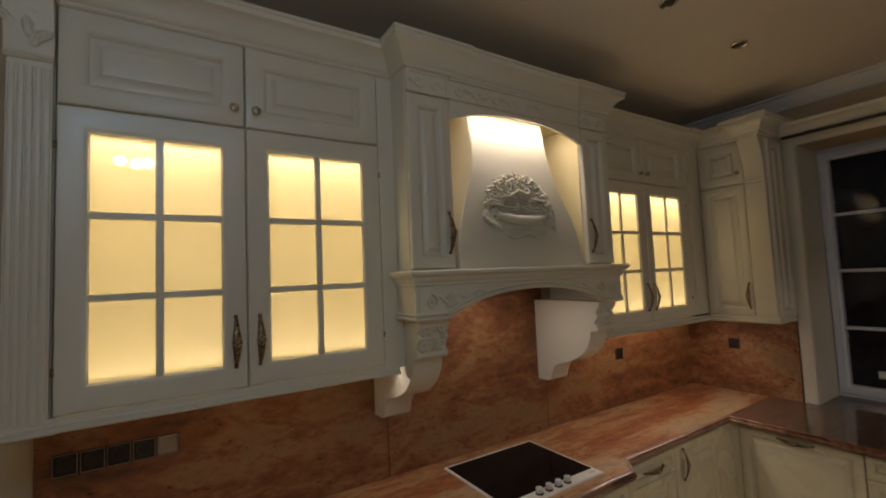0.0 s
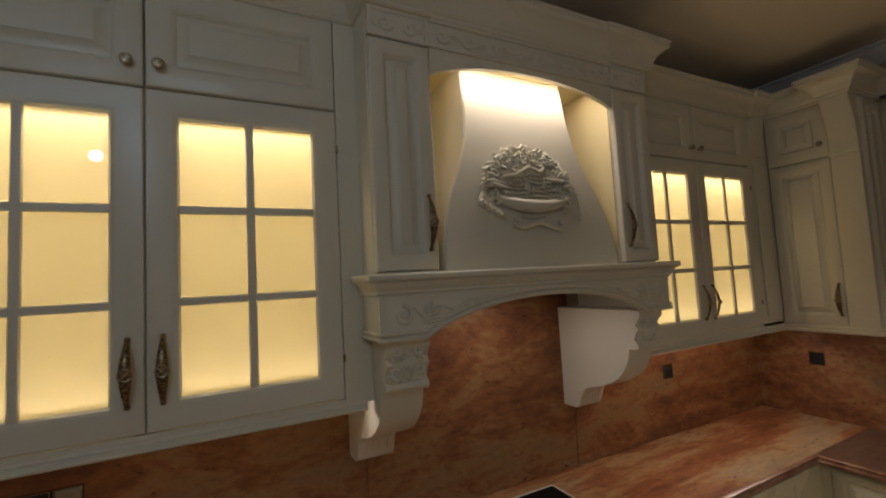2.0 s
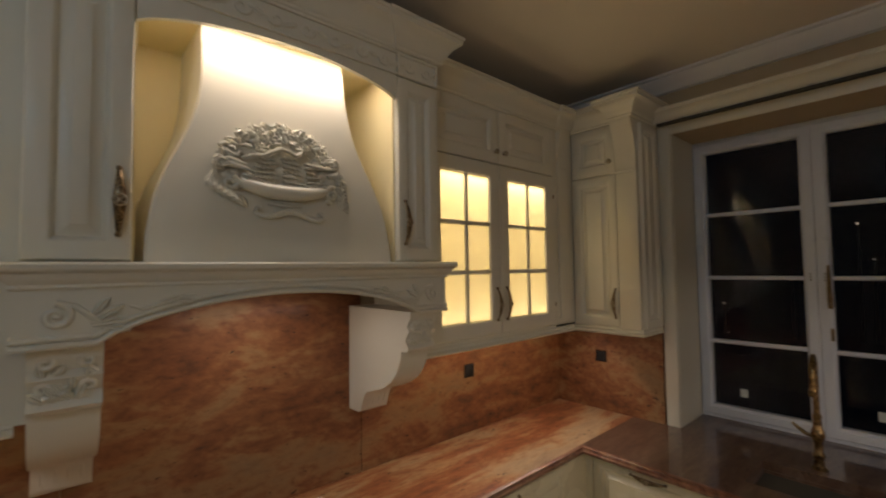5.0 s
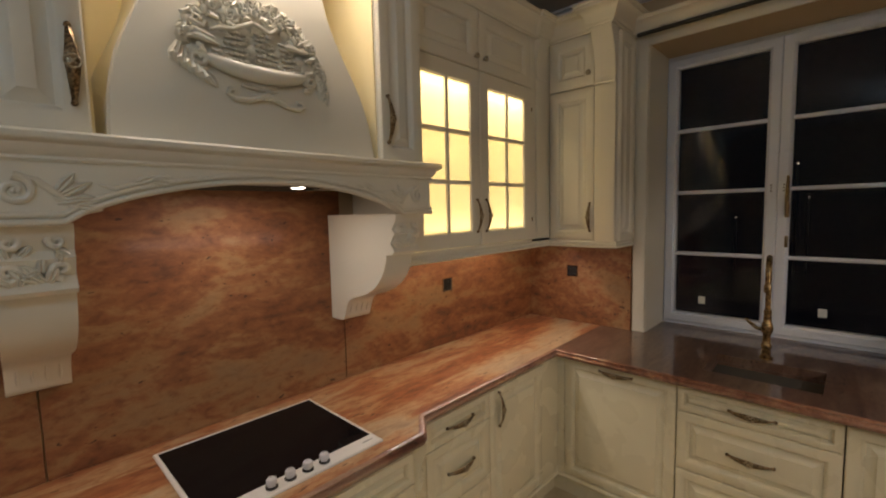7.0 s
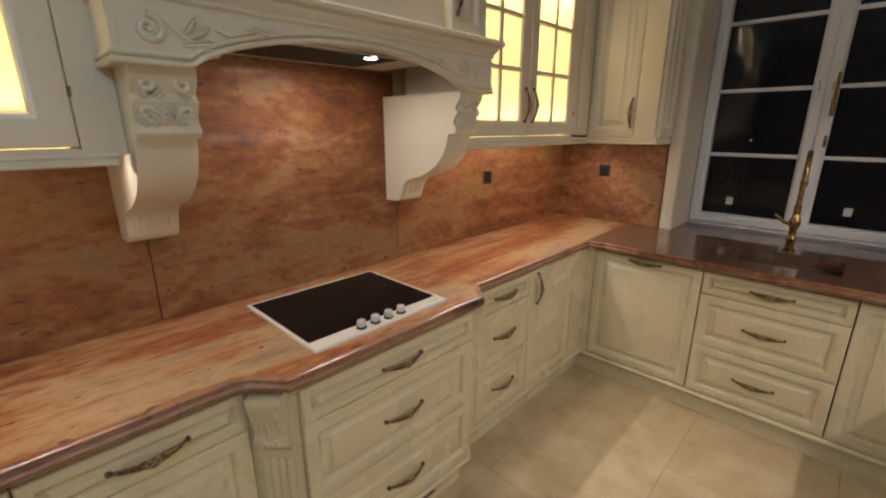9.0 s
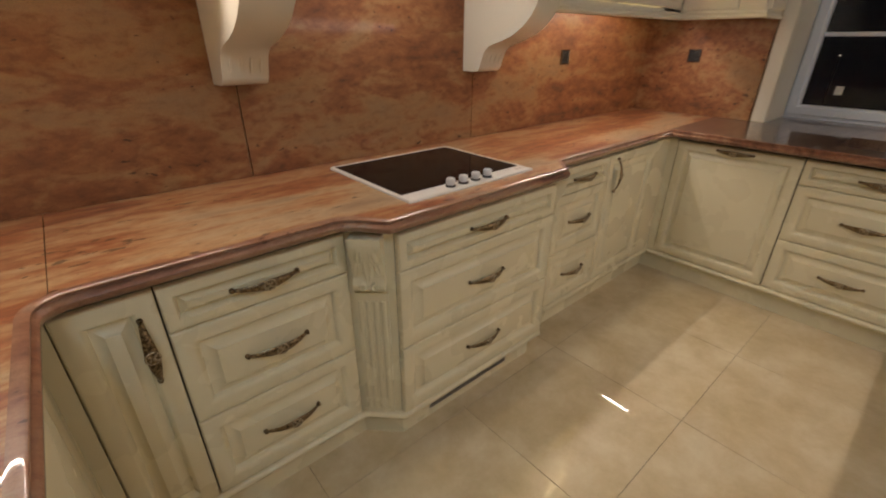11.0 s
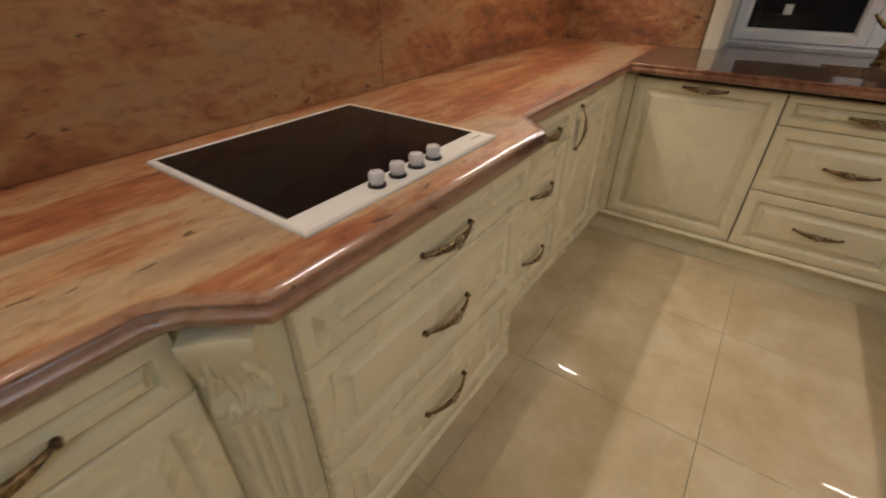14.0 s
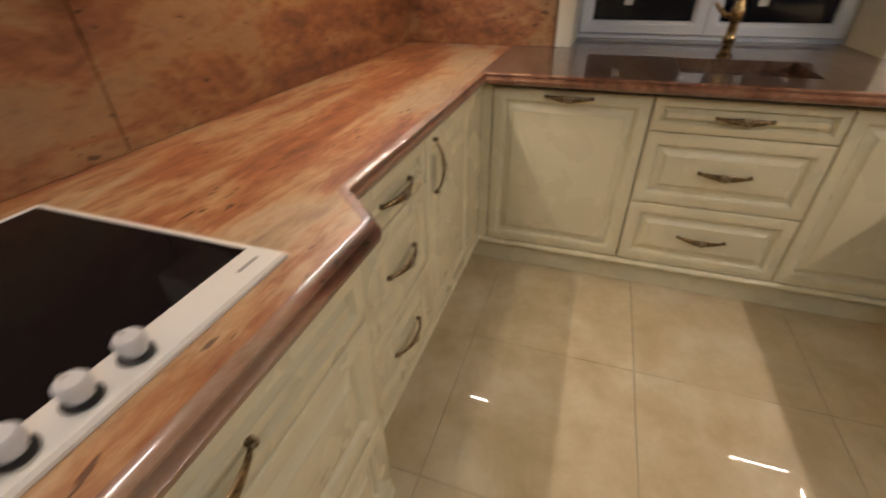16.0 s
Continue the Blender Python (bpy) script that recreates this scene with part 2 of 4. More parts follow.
def raised(w, h, margin=0.050, t=0.022, x0=0.0, z0=0.0):
    """A cabinet front with a raised and fielded panel, its back at y=0."""
    m = min(margin, w * 0.27, h * 0.27)
    k = min(1.0, (min(w, h) - 2 * m) / 0.12)
    return rings(bmesh.new(), x0, x0 + w, z0, z0 + h, [
        (0, 0), (0, -t + 0.006), (0.0015, -t + 0.0025), (0.006, -t), (m - 0.010 * k, -t), (m - 0.006 * k, -t + 0.002), (m + 0.004 * k, -t + 0.012), (m + 0.007 * k, -t + 0.0195), (m + 0.011 * k, -t + 0.0195),
        (m + 0.038 * k, -t + 0.005), (m + 0.040 * k, -t + 0.001), (m + 0.045 * k, -t)])


def sweep(bm, path, profile, cap=True):
    """Sweep a closed section of (out, z) along a plan line; out is to the right of the way."""
    n = len(path)
    rows = []
    for i, (x, y) in enumerate(path):
        dirs = []
        if i > 0:
            dirs.append((Vector(path[i]) - Vector(path[i - 1])).normalized())
        if i < n - 1:
            dirs.append((Vector(path[i + 1]) - Vector(path[i])).normalized())
        ns = [Vector((d.y, -d.x)) for d in dirs]
        nn = ns[0] if len(ns) == 1 else (ns[0] + ns[1]) / (1 + ns[0].dot(ns[1]))
        rows.append([bm.verts.new((x + nn.x * d, y + nn.y * d, z)) for d, z in profile])
    k = len(profile)
    for a, b in zip(rows, rows[1:]):
        for i in range(k):
            bm.faces.new((a[i], a[(i + 1) % k], b[(i + 1) % k], b[i]))
    if cap:
        for row in (rows[0][::-1], rows[-1]):
            f = bm.faces.new(row)
            bmesh.ops.triangulate(bm, faces=[f])
    return bm


def prism(bm, outline, z0, z1):
    lo = [bm.verts.new((x, y, z0)) for x, y in outline]
    hi = [bm.verts.new((x, y, z1)) for x, y in outline]
    k = len(outline)
    for i in range(k):
        bm.faces.new((lo[i], lo[(i + 1) % k], hi[(i + 1) % k], hi[i]))
    fs = [bm.faces.new(hi), bm.faces.new(lo[::-1])]
    bmesh.ops.triangulate(bm, faces=fs)
    return bm


def side_prism(bm, prof, x0, x1):
    """A block with a (y, z) section that rises with z from its back edge, from x0 to x1."""
    back = prof[0][0]
    rows = [[bm.verts.new((x, y, z)) for x, y in ((x0, back), (x0, py), (x1, py), (x1, back))] for py, z in prof[1:-1]]
    for a, b in zip(rows, rows[1:]):
        for i in range(4):
            bm.faces.new((a[i], a[(i + 1) % 4], b[(i + 1) % 4], b[i]))
    bm.faces.new(rows[0][::-1])
    bm.faces.new(rows[-1])
    return bm


def tube(bm, pts, radii, seg=8, flat=1.0, up=(0, 1, 0)):
    """A round bar along points, its section squeezed by flat along up."""
    pts = [Vector(p) for p in pts]
    rows = []
    for i, p in enumerate(pts):
        d = (pts[min(i + 1, len(pts) - 1)] - pts[max(i - 1, 0)]).normalized()
        u = Vector(up) - d * d.dot(Vector(up))
        u = u.normalized() if u.length > 1e-4 else d.orthogonal().normalized()
        s = d.cross(u)
        r = radii if isinstance(radii, (int, float)) else radii[i]
        rows.append([bm.verts.new(p + s * (math.cos(a) * r) + u * (math.sin(a) * r * flat)) for a in [2 * math.pi * j / seg for j in range(seg)]])
    for a, b in zip(rows, rows[1:]):
        for j in range(seg):
            bm.faces.new((a[j], a[(j + 1) % seg], b[(j + 1) % seg], b[j]))
    bm.faces.new(rows[0][::-1])
    bm.faces.new(rows[-1])
    return bm


def lathe(bm, rz, seg=16, m=None):
    """Turn (radius, z) about z."""
    b = bmesh.new()
    rows = [[b.verts.new((r * math.cos(2 * math.pi * j / seg), r * math.sin(2 * math.pi * j / seg), z)) for j in range(seg)] for r, z in rz]
    for p, q in zip(rows, rows[1:]):
        for j in range(seg):
            b.faces.new((p[j], p[(j + 1) % seg], q[(j + 1) % seg], q[j]))
    b.faces.new(rows[0][::-1])
    b.faces.new(rows[-1])
    return add(bm, b, m)


def ball(bm, c, r, squash=(1, 1, 1), sub=1, m=None):
    b = bmesh.new()
    bmesh.ops.create_icosphere(b, subdivisions=sub, radius=r)
    bmesh.ops.transform(b, verts=b.verts[:], matrix=Matrix.Translation(c) @ (m or Matrix()) @ Matrix.Diagonal((*squash, 1)))
    return add(bm, b)


def spiral(c, r, turns, start, hand=1, y=0.0, n=16):
    out = []
    for i in range(n):
        f = i / (n - 1)
        a = start + hand * turns * 2 * math.pi * f
        out.append((c[0] + r * (1 - 0.82 * f) * math.cos(a), y, c[1] + r * (1 - 0.82 * f) * math.sin(a)))
    return out


def leaf(bm, c, length, width, turn, y=0.0, depth=0.012):
    """A pointed, domed leaf lying on a front, its root at c."""
    n = 6
    rows = []
    for i in range(n + 1):
        f = i / n
        w = width * (math.sin(math.pi * min(1, f * 0.88 + 0.10)) ** 0.6) * (1 + 0.16 * math.cos(9 * math.pi * f))
        lift = depth * math.sin(math.pi * f * 0.9)
        rows.append([(f * length, -lift * 0.15, -w / 2), (f * length, -lift, -w * 0.2), (f * length, -lift * 0.6, 0), (f * length, -lift, w * 0.2), (f * length, -lift * 0.15, w / 2)])
    m = Matrix.Translation((c[0], y, c[1])) @ Matrix.Rotation(-turn, 4, "Y")
    vs = [[bm.verts.new(m @ Vector(p)) for p in row] for row in rows]
    for a, b in zip(vs, vs[1:]):
        for j in range(4):
            bm.faces.new((a[j], a[j + 1], b[j + 1], b[j]))
    return bm


def drape(bm, prof):
    """Lay carving on a front whose (y, z) section rises with z."""
    line = sorted(prof[1:-1], key=lambda p: p[1])
    for v in bm.verts:
        for (ya, za), (yb, zb) in zip(line, line[1:]):
            if v.co.z <= zb or (yb, zb) == line[-1]:
                f = min(1.0, max(0.0, (v.co.z - za) / max(1e-6, zb - za)))
                v.co.y += ya + (yb - ya) * f
                break
    return bm


def place(x, y, z, turn=0):
    return pose(x, y, z, 0, 0, turn)


# ---- handles ----
def handle_mesh():
    """An open bow: a flat band, narrow at its feet and broad at the middle, standing off the front."""
    bm = bmesh.new()
    n = 25
    rows = []
    for i in range(n):
        f = -1 + 2 * i / (n - 1)
        x, y = 0.080 * f, -0.003 - 0.026 * (1 - f * f) ** 0.85
        half = 0.0042 + 0.0105 * (1 - abs(f)) ** 0.85
        th = 0.0030 + 0.0012 * (1 - abs(f))
        ring = []
        for a in range(8):
            c, d = math.cos(math.pi * a / 4), math.sin(math.pi * a / 4)
            ring.append(bm.verts.new((x, y + th * d - 0.0018 * (1 - abs(c)), half * c)))
        rows.append(ring)
    for a, b in zip(rows, rows[1:]):
        for k in range(8):
            bm.faces.new((a[k], a[(k + 1) % 8], b[(k + 1) % 8], b[k]))
    bm.faces.new(rows[0][::-1])
    bm.faces.new(rows[-1])
    for s in (-1, 1):
        lathe(bm, [(0.0068, 0), (0.0068, 0.004), (0.0050, 0.007), (0.0056, 0.010), (0.0035, 0.013)], 12, Matrix.Translation((0.081 * s, 0, 0)) @ Matrix.Rotation(radians(90), 4, "X"))
        tube(bm, [(0.070 * s, -0.0135, 0), (0.045 * s, -0.0245, 0), (0.020 * s, -0.0325, 0)], [0.0012, 0.0020, 0.0014], 6)
    return finish(bm)


def rosette_mesh():
    """A pierced roundel: a raised rim with a four-lobed web."""
    bm = bmesh.new()
    rim = [(0.0140 * math.cos(2 * math.pi * k / 24), -0.0325, 0.0140 * math.sin(2 * math.pi * k / 24)) for k in range(25)]
    tube(bm, rim, 0.0024, 7)
    lathe(bm, [(0.0045, 0), (0.0050, 0.003), (0.0030, 0.005), (0.0010, 0.0055)], 12, Matrix.Translation((0, -0.0305, 0)) @ Matrix.Rotation(radians(90), 4, "X"))
    for i in range(4):
        a = radians(45 + 90 * i)
        tube(bm, [(0.004 * math.cos(a), -0.0330, 0.004 * math.sin(a)), (0.014 * math.cos(a), -0.0325, 0.014 * math.sin(a))], [0.0028, 0.0020], 6)
    return finish(bm)


HANDLE, ROSETTE = handle_mesh(), rosette_mesh()
HANDLE.materials.append(BRASS)
ROSETTE.materials.append(BRONZE)
KNOB_BM = lathe(bmesh.new(), [(0.008, 0), (0.006, 0.010), (0.015, 0.016), (0.0165, 0.021), (0.013, 0.026), (0.006, 0.028)], 16, Matrix.Rotation(radians(90), 4, "X"))
CAB_KNOB = finish(KNOB_BM)
CAB_KNOB.materials.append(BRONZE)


def handle(parent, x, y, z, upright=False):
    ob = part("handle", HANDLE, BRASS, parent, "antique brass bow handle", pose(x, y, z, 0, 90 if upright else 0, 0) @ Matrix.Scale(1.08, 4))
    return ob


def rosette_on(parent, x, y, z):
    return part("rosette", ROSETTE, BRONZE, parent, "round pierced bronze rosette", pose(x, y, z) @ Matrix.Scale(1.08, 4))


# ---- rough structure ----
CEIL = 3.12
WALL_X = 2.60
WIN_X = 2.97
bm = B(-4.2, 4.6, 0.012, 0.25, 0, CEIL)
solid("wall_north", bm, WALL, "plain ochre plaster wall behind the kitchen cabinets", "wall", kind="structure")
WY0, WY1, WZ0, WZ1 = -0.85, -2.11, 0.93, 2.76
bm = B(WALL_X, WALL_X + 0.42, WY0, 0.012, 0, CEIL)
box(bm, WALL_X, WALL_X + 0.42, -5.0, WY1, 0, CEIL)
box(bm, WALL_X, WALL_X + 0.42, WY1, WY0, 0, WZ0 - 0.04)
box(bm, WALL_X, WALL_X + 0.42, WY1, WY0, WZ1, CEIL)
solid("wall_east", bm, WALL, "ochre plaster wall with a deep window opening", "wall", kind="structure")
solid("wall_west", B(-4.2, -4.0, -5.0, 0.012, 0, CEIL), WALL, "plain ochre plaster wall", "wall", kind="structure")
solid("wall_south", B(-4.2, 4.6, -5.2, -5.0, 0, CEIL), WALL, "plain ochre plaster wall", "wall", kind="structure")
solid("ceiling", B(-4.2, 3.02, -5.0, 0.012, CEIL, CEIL + 0.2), CEILING, "smooth beige painted ceiling", "ceiling", kind="structure")
floor = solid("floor", B(-4.2, 3.02, -5.0, 0.012, -0.2, -0.004), GROUT, "polished beige marble-look floor tiles with thin joints", "floor", kind="structure")

# unseen blocks added opposite: ledge and soffit cut the strip's light on the floor
bm = B(0.40, WALL_X, -2.95, -2.76, 0, 2.50)
box(bm, 0.40, WALL_X, -2.76, -2.315, 0, 0.93)
box(bm, 0.40, WALL_X, -2.76, -2.62, 1.52, 2.50)
solid("strip_blocker", bm, WALL, "unseen blocker for the opposite worktop and cabinets, bounding the strip light", "wall", kind="structure")

# ceiling cornice
prof = [(0.0, CEIL - 0.001), (0.105, CEIL - 0.001), (0.105, CEIL - 0.014), (0.085, CEIL - 0.020), (0.080, CEIL - 0.032), (0.045, CEIL - 0.060), (0.025, CEIL - 0.082), (0.020, CEIL - 0.092), (0.0, CEIL - 0.098)]
solid("cornice", sweep(bmesh.new(), [(-3.99, 0.010), (2.598, 0.010), (2.598, -4.99)], prof), PLASTER, "white moulded plaster cornice along the ceiling", "cornice", kind="structure")

# ---- base cabinets ----
FY, BY, SX = -0.541, -0.650, 1.997
TOPZ = 0.93


def front_part(parent, w, h, z0, name="drawer_front", x0=0.0, h_at=None, upright=False, mat=CREAM_BASE):
    g = 0.0016
    ob = part(name, raised(w - 2 * g, h - 2 * g), mat, parent, "", place(x0 + g, 0, z0 + g))
    if h_at:
        hx, hz = h_at
        handle(ob, hx - x0 - g, -0.022, hz - z0 - g, upright)
        rosette_on(ob, hx - x0 - g, -0.022, hz - z0 - g)
    return ob


def drawer_unit(w, depth, m, label, group="base units", lines=(0.147, 0.439, 0.738, 0.868)):
    t = thing("drawer_cabinet", label, "drawer cabinet", m, group)
    part("body", B(0.0015, w - 0.0015, 0.001, depth, 0.146, 0.872), GAP, t)
    for lo, hi in zip(lines, lines[1:]):
        front_part(t, w, hi - lo, lo, h_at=(w / 2, lo + (0.066 if hi - lo < 0.2 else 0.152)))
    return t


def door_unit(w, depth, m, label, h_at, upright=True, name="base_cabinet", group="base units"):
    t = thing(name, label, "base cabinet", m, group)
    part("body", B(0.0015, w - 0.0015, 0.001, depth, 0.146, 0.872), GAP, t)
    front_part(t, w, 0.721, 0.147, "door", h_at=h_at, upright=upright)
    return t


drawer_unit(0.494, 0.50, place(-0.699, FY, 0), "cream three-drawer base cabinet with raised panels and brass handles")
door_unit(0.195, 0.50, place(-0.895, FY, 0), "narrow cream base cabinet door with an upright brass handle", (0.152, 0.715))
drawer_unit(0.79, 0.56, place(-0.09, BY, 0), "wide cream three-drawer cabinet that juts out below the hob")
drawer_unit(0.44, 0.50, place(0.86, FY, 0), "cream three-drawer base cabinet beside the hob cabinet")
door_unit(0.50, 0.50, place(1.30, FY, 0), "cream base cabinet door with an upright brass handle", (0.075, 0.755))
door_unit(0.610, 0.57, place(SX, -0.606, 0, -90), "cream panelled dishwasher front with a brass handle along its top", (0.305, 0.842), False, "dishwasher_front")
drawer_unit(0.618, 0.57, place(SX, -1.218, 0, -90), "cream three-drawer sink cabinet below the window")
door_unit(0.47, 0.57, place(SX, -1.838, 0, -90), "cream base cabinet door below the window", (0.42, 0.72))
solid("corner_filler", B(1.80, SX - 0.001, FY - 0.018, FY + 0.3, 0.13, 0.872), CREAM_BASE, "plain cream filler panel in the corner", "panel")
solid("corner_filler", B(SX - 0.018, SX + 0.1, -0.605, -0.560, 0.13, 0.872), CREAM_BASE, "plain cream filler panel in the corner", "panel")
solid("corner_filler", B(-0.945, -0.8962, FY - 0.018, FY + 0.2, 0.13, 0.872), CREAM_BASE, "plain cream filler strip in the inner corner", "panel")
t = thing("return_cabinet", "cream base cabinet of the short return counter", "base cabinet")
part("body", B(-1.50, -0.946, -1.30, -0.20, 0.13, 0.872), CREAM_BASE, t)
part("door", raised(0.66, 0.721), CREAM_BASE, t, "", place(-0.946, -1.265, 0.147, 90))

# canted fluted pilasters beside the hob cabinet
def canted(m, w):
    t = thing("pilaster", "cream fluted pilaster with a carved acanthus bracket under the worktop", "pilaster", m, "canted pilasters")
    bm = B(0, w, 0.0, 0.12, 0.13, 0.872)
    part("body", bm, CREAM_BASE, t)
    shaft = part("shaft", B(0.026, w - 0.026, -0.008, 0.0, 0.146, 0.66), CREAM_BASE, t)
    for i in range(4):
        x = 0.042 + (w - 0.084) * i / 3
        part("reed", tube(bmesh.new(), [(x, -0.008, 0.17), (x, -0.008, 0.63)], 0.0085, 8, 0.75), CREAM_BASE, shaft)
    prof = [(0, 0.672), (-0.016, 0.672), (-0.030, 0.680), (-0.038, 0.694), (-0.036, 0.708), (-0.028, 0.718), (-0.024, 0.732), (-0.026, 0.752), (-0.034, 0.778), (-0.046, 0.806), (-0.056, 0.832), (-0.060, 0.850), (-0.058, 0.868), (0, 0.868)]
    bracket = part("bracket", side_prism(bmesh.new(), prof, 0.030, w - 0.030), CREAM_BASE, t, "scrolled bracket with an acanthus leaf")
    for s, z, ln in ((-1, 0.800, 0.075), (1, 0.800, 0.075), (-0.6, 0.848, 0.08), (0.6, 0.848, 0.08), (0, 0.855, 0.150)):
        bm = leaf(bmesh.new(), (w / 2 + s * 0.024, z), ln, 0.034 if s else 0.044, radians(-90 + 12 * s), 0.001, 0.008)
        part("leaf", drape(bm, prof), CREAM_BASE, bracket)
    for s in (-1, 1):
        bm = tube(bmesh.new(), spiral((w / 2 + s * 0.022, 0.695), 0.015, 1.0, radians(90), s, 0.0), [0.006 - 0.003 * i / 15 for i in range(16)], 7)
        part("scroll", drape(bm, prof), CREAM_BASE, bracket)
    return t


cw = math.hypot(0.115, FY - BY)
canted(place(-0.205, FY, 0, -math.degrees(math.atan2(FY - BY, 0.115))), cw)
canted(place(0.70, BY, 0, math.degrees(math.atan2(FY - BY, 0.115))), cw)
solid("corner_filler", B(0.815, 0.860, FY - 0.018, FY + 0.3, 0.13, 0.872), CREAM_BASE, "plain cream filler strip beside the pilaster", "panel")

# plinth with a moulded top
PF, PB = FY + 0.021, BY + 0.026
path = [(-0.975, -1.30), (-0.975, PF), (-0.178, PF), (-0.072, PB), (0.676, PB), (0.786, PF), (SX + 0.020, PF), (SX + 0.020, -2.31)]
solid("plinth", sweep(bmesh.new(), path, [(-0.02, 0.0), (0.0, 0.0), (0.0, 0.117), (0.041, 0.117), (0.048, 0.120), (0.052, 0.127), (0.052, 0.133), (0.046, 0.141), (0.040, 0.145), (-0.02, 0.145)]), CREAM_BASE,
      "cream plinth with a moulded top edge below the base cabinets", "plinth", kind="structure")
t = thing("plinth_vent", "narrow grey metal ventilation grille in the plinth", "vent", place(0.06, PB - 0.0015, 0.040))
part("frame", rings(bmesh.new(), 0, 0.45, 0, 0.052, [(0, 0), (0, -0.004), (0.005, -0.004), (0.005, 0)], True), STEEL, t)
part("backing", B(0.005, 0.445, -0.002, 0.001, 0.005, 0.047), GAP, t)
for i in range(4):
    part("slat", B(0.005, 0.445, -0.0035, -0.002, 0.009 + i * 0.010, 0.014 + i * 0.010), STEEL, t)

# ---- worktop ----
EDGE_P = [(-0.012, TOPZ - 0.042), (0.004, TOPZ - 0.042), (0.012, TOPZ - 0.038), (0.017, TOPZ - 0.030), (0.018, TOPZ - 0.022), (0.014, TOPZ - 0.0155), (0.008, TOPZ - 0.013), (0.006, TOPZ - 0.010),
          (0.010, TOPZ - 0.007), (0.010, TOPZ - 0.003), (0.006, TOPZ), (-0.012, TOPZ)]
CF = -0.577
arc = [(-0.905 + 0.07 - 0.07 * math.cos(a), CF - 0.07 + 0.07 * math.sin(a)) for a in [radians(15 * i) for i in range(7)]]
SF = 1.922
front = [(-0.905, -1.34)] + arc + [(-0.235, CF), (-0.195, CF - 0.022), (-0.125, CF - 0.108), (0.722, CF - 0.108), (0.735, CF - 0.102), (0.822, CF - 0.006), (0.838, CF), (SF, CF), (SF, -2.31)]
i0 = front.index((-0.235, CF))
top = thing("worktop", "polished rust and cream granite worktop with an ogee edge", "worktop")


def offset(path, d):
    out = []
    for i, p in enumerate(path):
        dirs = [(Vector(path[k + 1]) - Vector(path[k])).normalized() for k in (i - 1, i) if 0 <= k < len(path) - 1]
        ns = [Vector((v.y, -v.x)) for v in dirs]
        nn = ns[0] if len(ns) == 1 else (ns[0] + ns[1]) / (1 + ns[0].dot(ns[1]))
        out.append((p[0] + nn.x * d, p[1] + nn.y * d))
    return out


inset = offset(front, -0.012)
bump_line = inset[i0:i0 + 7]
bm = B(-0.866, WALL_X, CF + 0.012, 0.0, TOPZ - 0.042, TOPZ)
prism(bm, [bump_line[0], *bump_line[1:6], (bump_line[6][0], CF + 0.012)], TOPZ - 0.042, TOPZ)
part("slab", bm, GRANITE, top)
bm = B(-1.62, -0.917, -1.34, 0.0, TOPZ - 0.042, TOPZ)
prism(bm, [(-0.917, 0.0)] + inset[1:6] + [(-0.868, inset[6][1] - 0.004), (-0.868, 0.0)], TOPZ - 0.042, TOPZ)
part("return_slab", bm, GRANITE, top)
SINK = (2.10, 2.42, -1.76, -1.30)
bm = bmesh.new()
outer = ((SF + 0.012, -2.31), (WALL_X, -2.31), (WALL_X, CF + 0.0115), (SF + 0.012, CF + 0.0115))
hole = ((SINK[0], SINK[2]), (SINK[1], SINK[2]), (SINK[1], SINK[3]), (SINK[0], SINK[3]))
loops = [[bm.verts.new((x, y, z)) for x, y in ring] for ring, z in ((outer, TOPZ - 0.042), (outer, TOPZ), (hole, TOPZ), (hole, TOPZ - 0.042))]
for p, q in zip(loops, loops[1:] + loops[:1]):
    for i in range(4):
        bm.faces.new((p[i], p[(i + 1) % 4], q[(i + 1) % 4], q[i]))
part("side_slab", bm, GRANITE_SHADED, top)
part("sill_slab", B(WALL_X + 0.0005, WIN_X + 0.05, WY1, WY0, TOPZ - 0.039, TOPZ), GRANITE_SHADED, top, "granite window sill")
part("edge", sweep(bmesh.new(), front, EDGE_P), EDGE, top, "rounded ogee granite edge")

# sink
t = thing("sink", "rectangular stone undermount sink in brown granite", "sink")
x0, x1, y0, y1 = SINK
rings_m = []
b = bmesh.new()
for ins, z in ((-0.012, TOPZ - 0.043), (0.004, TOPZ - 0.043), (0.008, TOPZ - 0.20), (0.03, TOPZ - 0.215)):
    rings_m.append([b.verts.new(c) for c in ((x0 + ins, y0 + ins, z), (x1 - ins, y0 + ins, z), (x1 - ins, y1 - ins, z), (x0 + ins, y1 - ins, z))])
for p, q in zip(rings_m, rings_m[1:]):
    for i in range(4):
        b.faces.new((p[i], p[(i + 1) % 4], q[(i + 1) % 4], q[i]))
b.faces.new(rings_m[-1])
part("basin", b, GRANITE_SHADED, t)
part("drain", lathe(bmesh.new(), [(0.035, 0), (0.035, 0.004), (0.025, 0.005), (0.02, 0.002)], 20, Matrix.Translation(((x0 + x1) / 2, (y0 + y1) / 2, TOPZ - 0.2148))), CHROME, t)

# splashbacks
t = thing("splashback", "polished rust-brown granite slabs behind the worktop", "splashback")
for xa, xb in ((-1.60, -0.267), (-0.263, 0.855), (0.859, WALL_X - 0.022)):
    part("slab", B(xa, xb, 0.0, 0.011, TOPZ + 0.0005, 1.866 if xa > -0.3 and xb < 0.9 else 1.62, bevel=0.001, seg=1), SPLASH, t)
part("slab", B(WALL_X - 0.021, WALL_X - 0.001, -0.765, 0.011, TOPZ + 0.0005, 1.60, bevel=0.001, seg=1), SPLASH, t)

# ---- upper cabinets ----
UY = -0.345
RY = -0.30


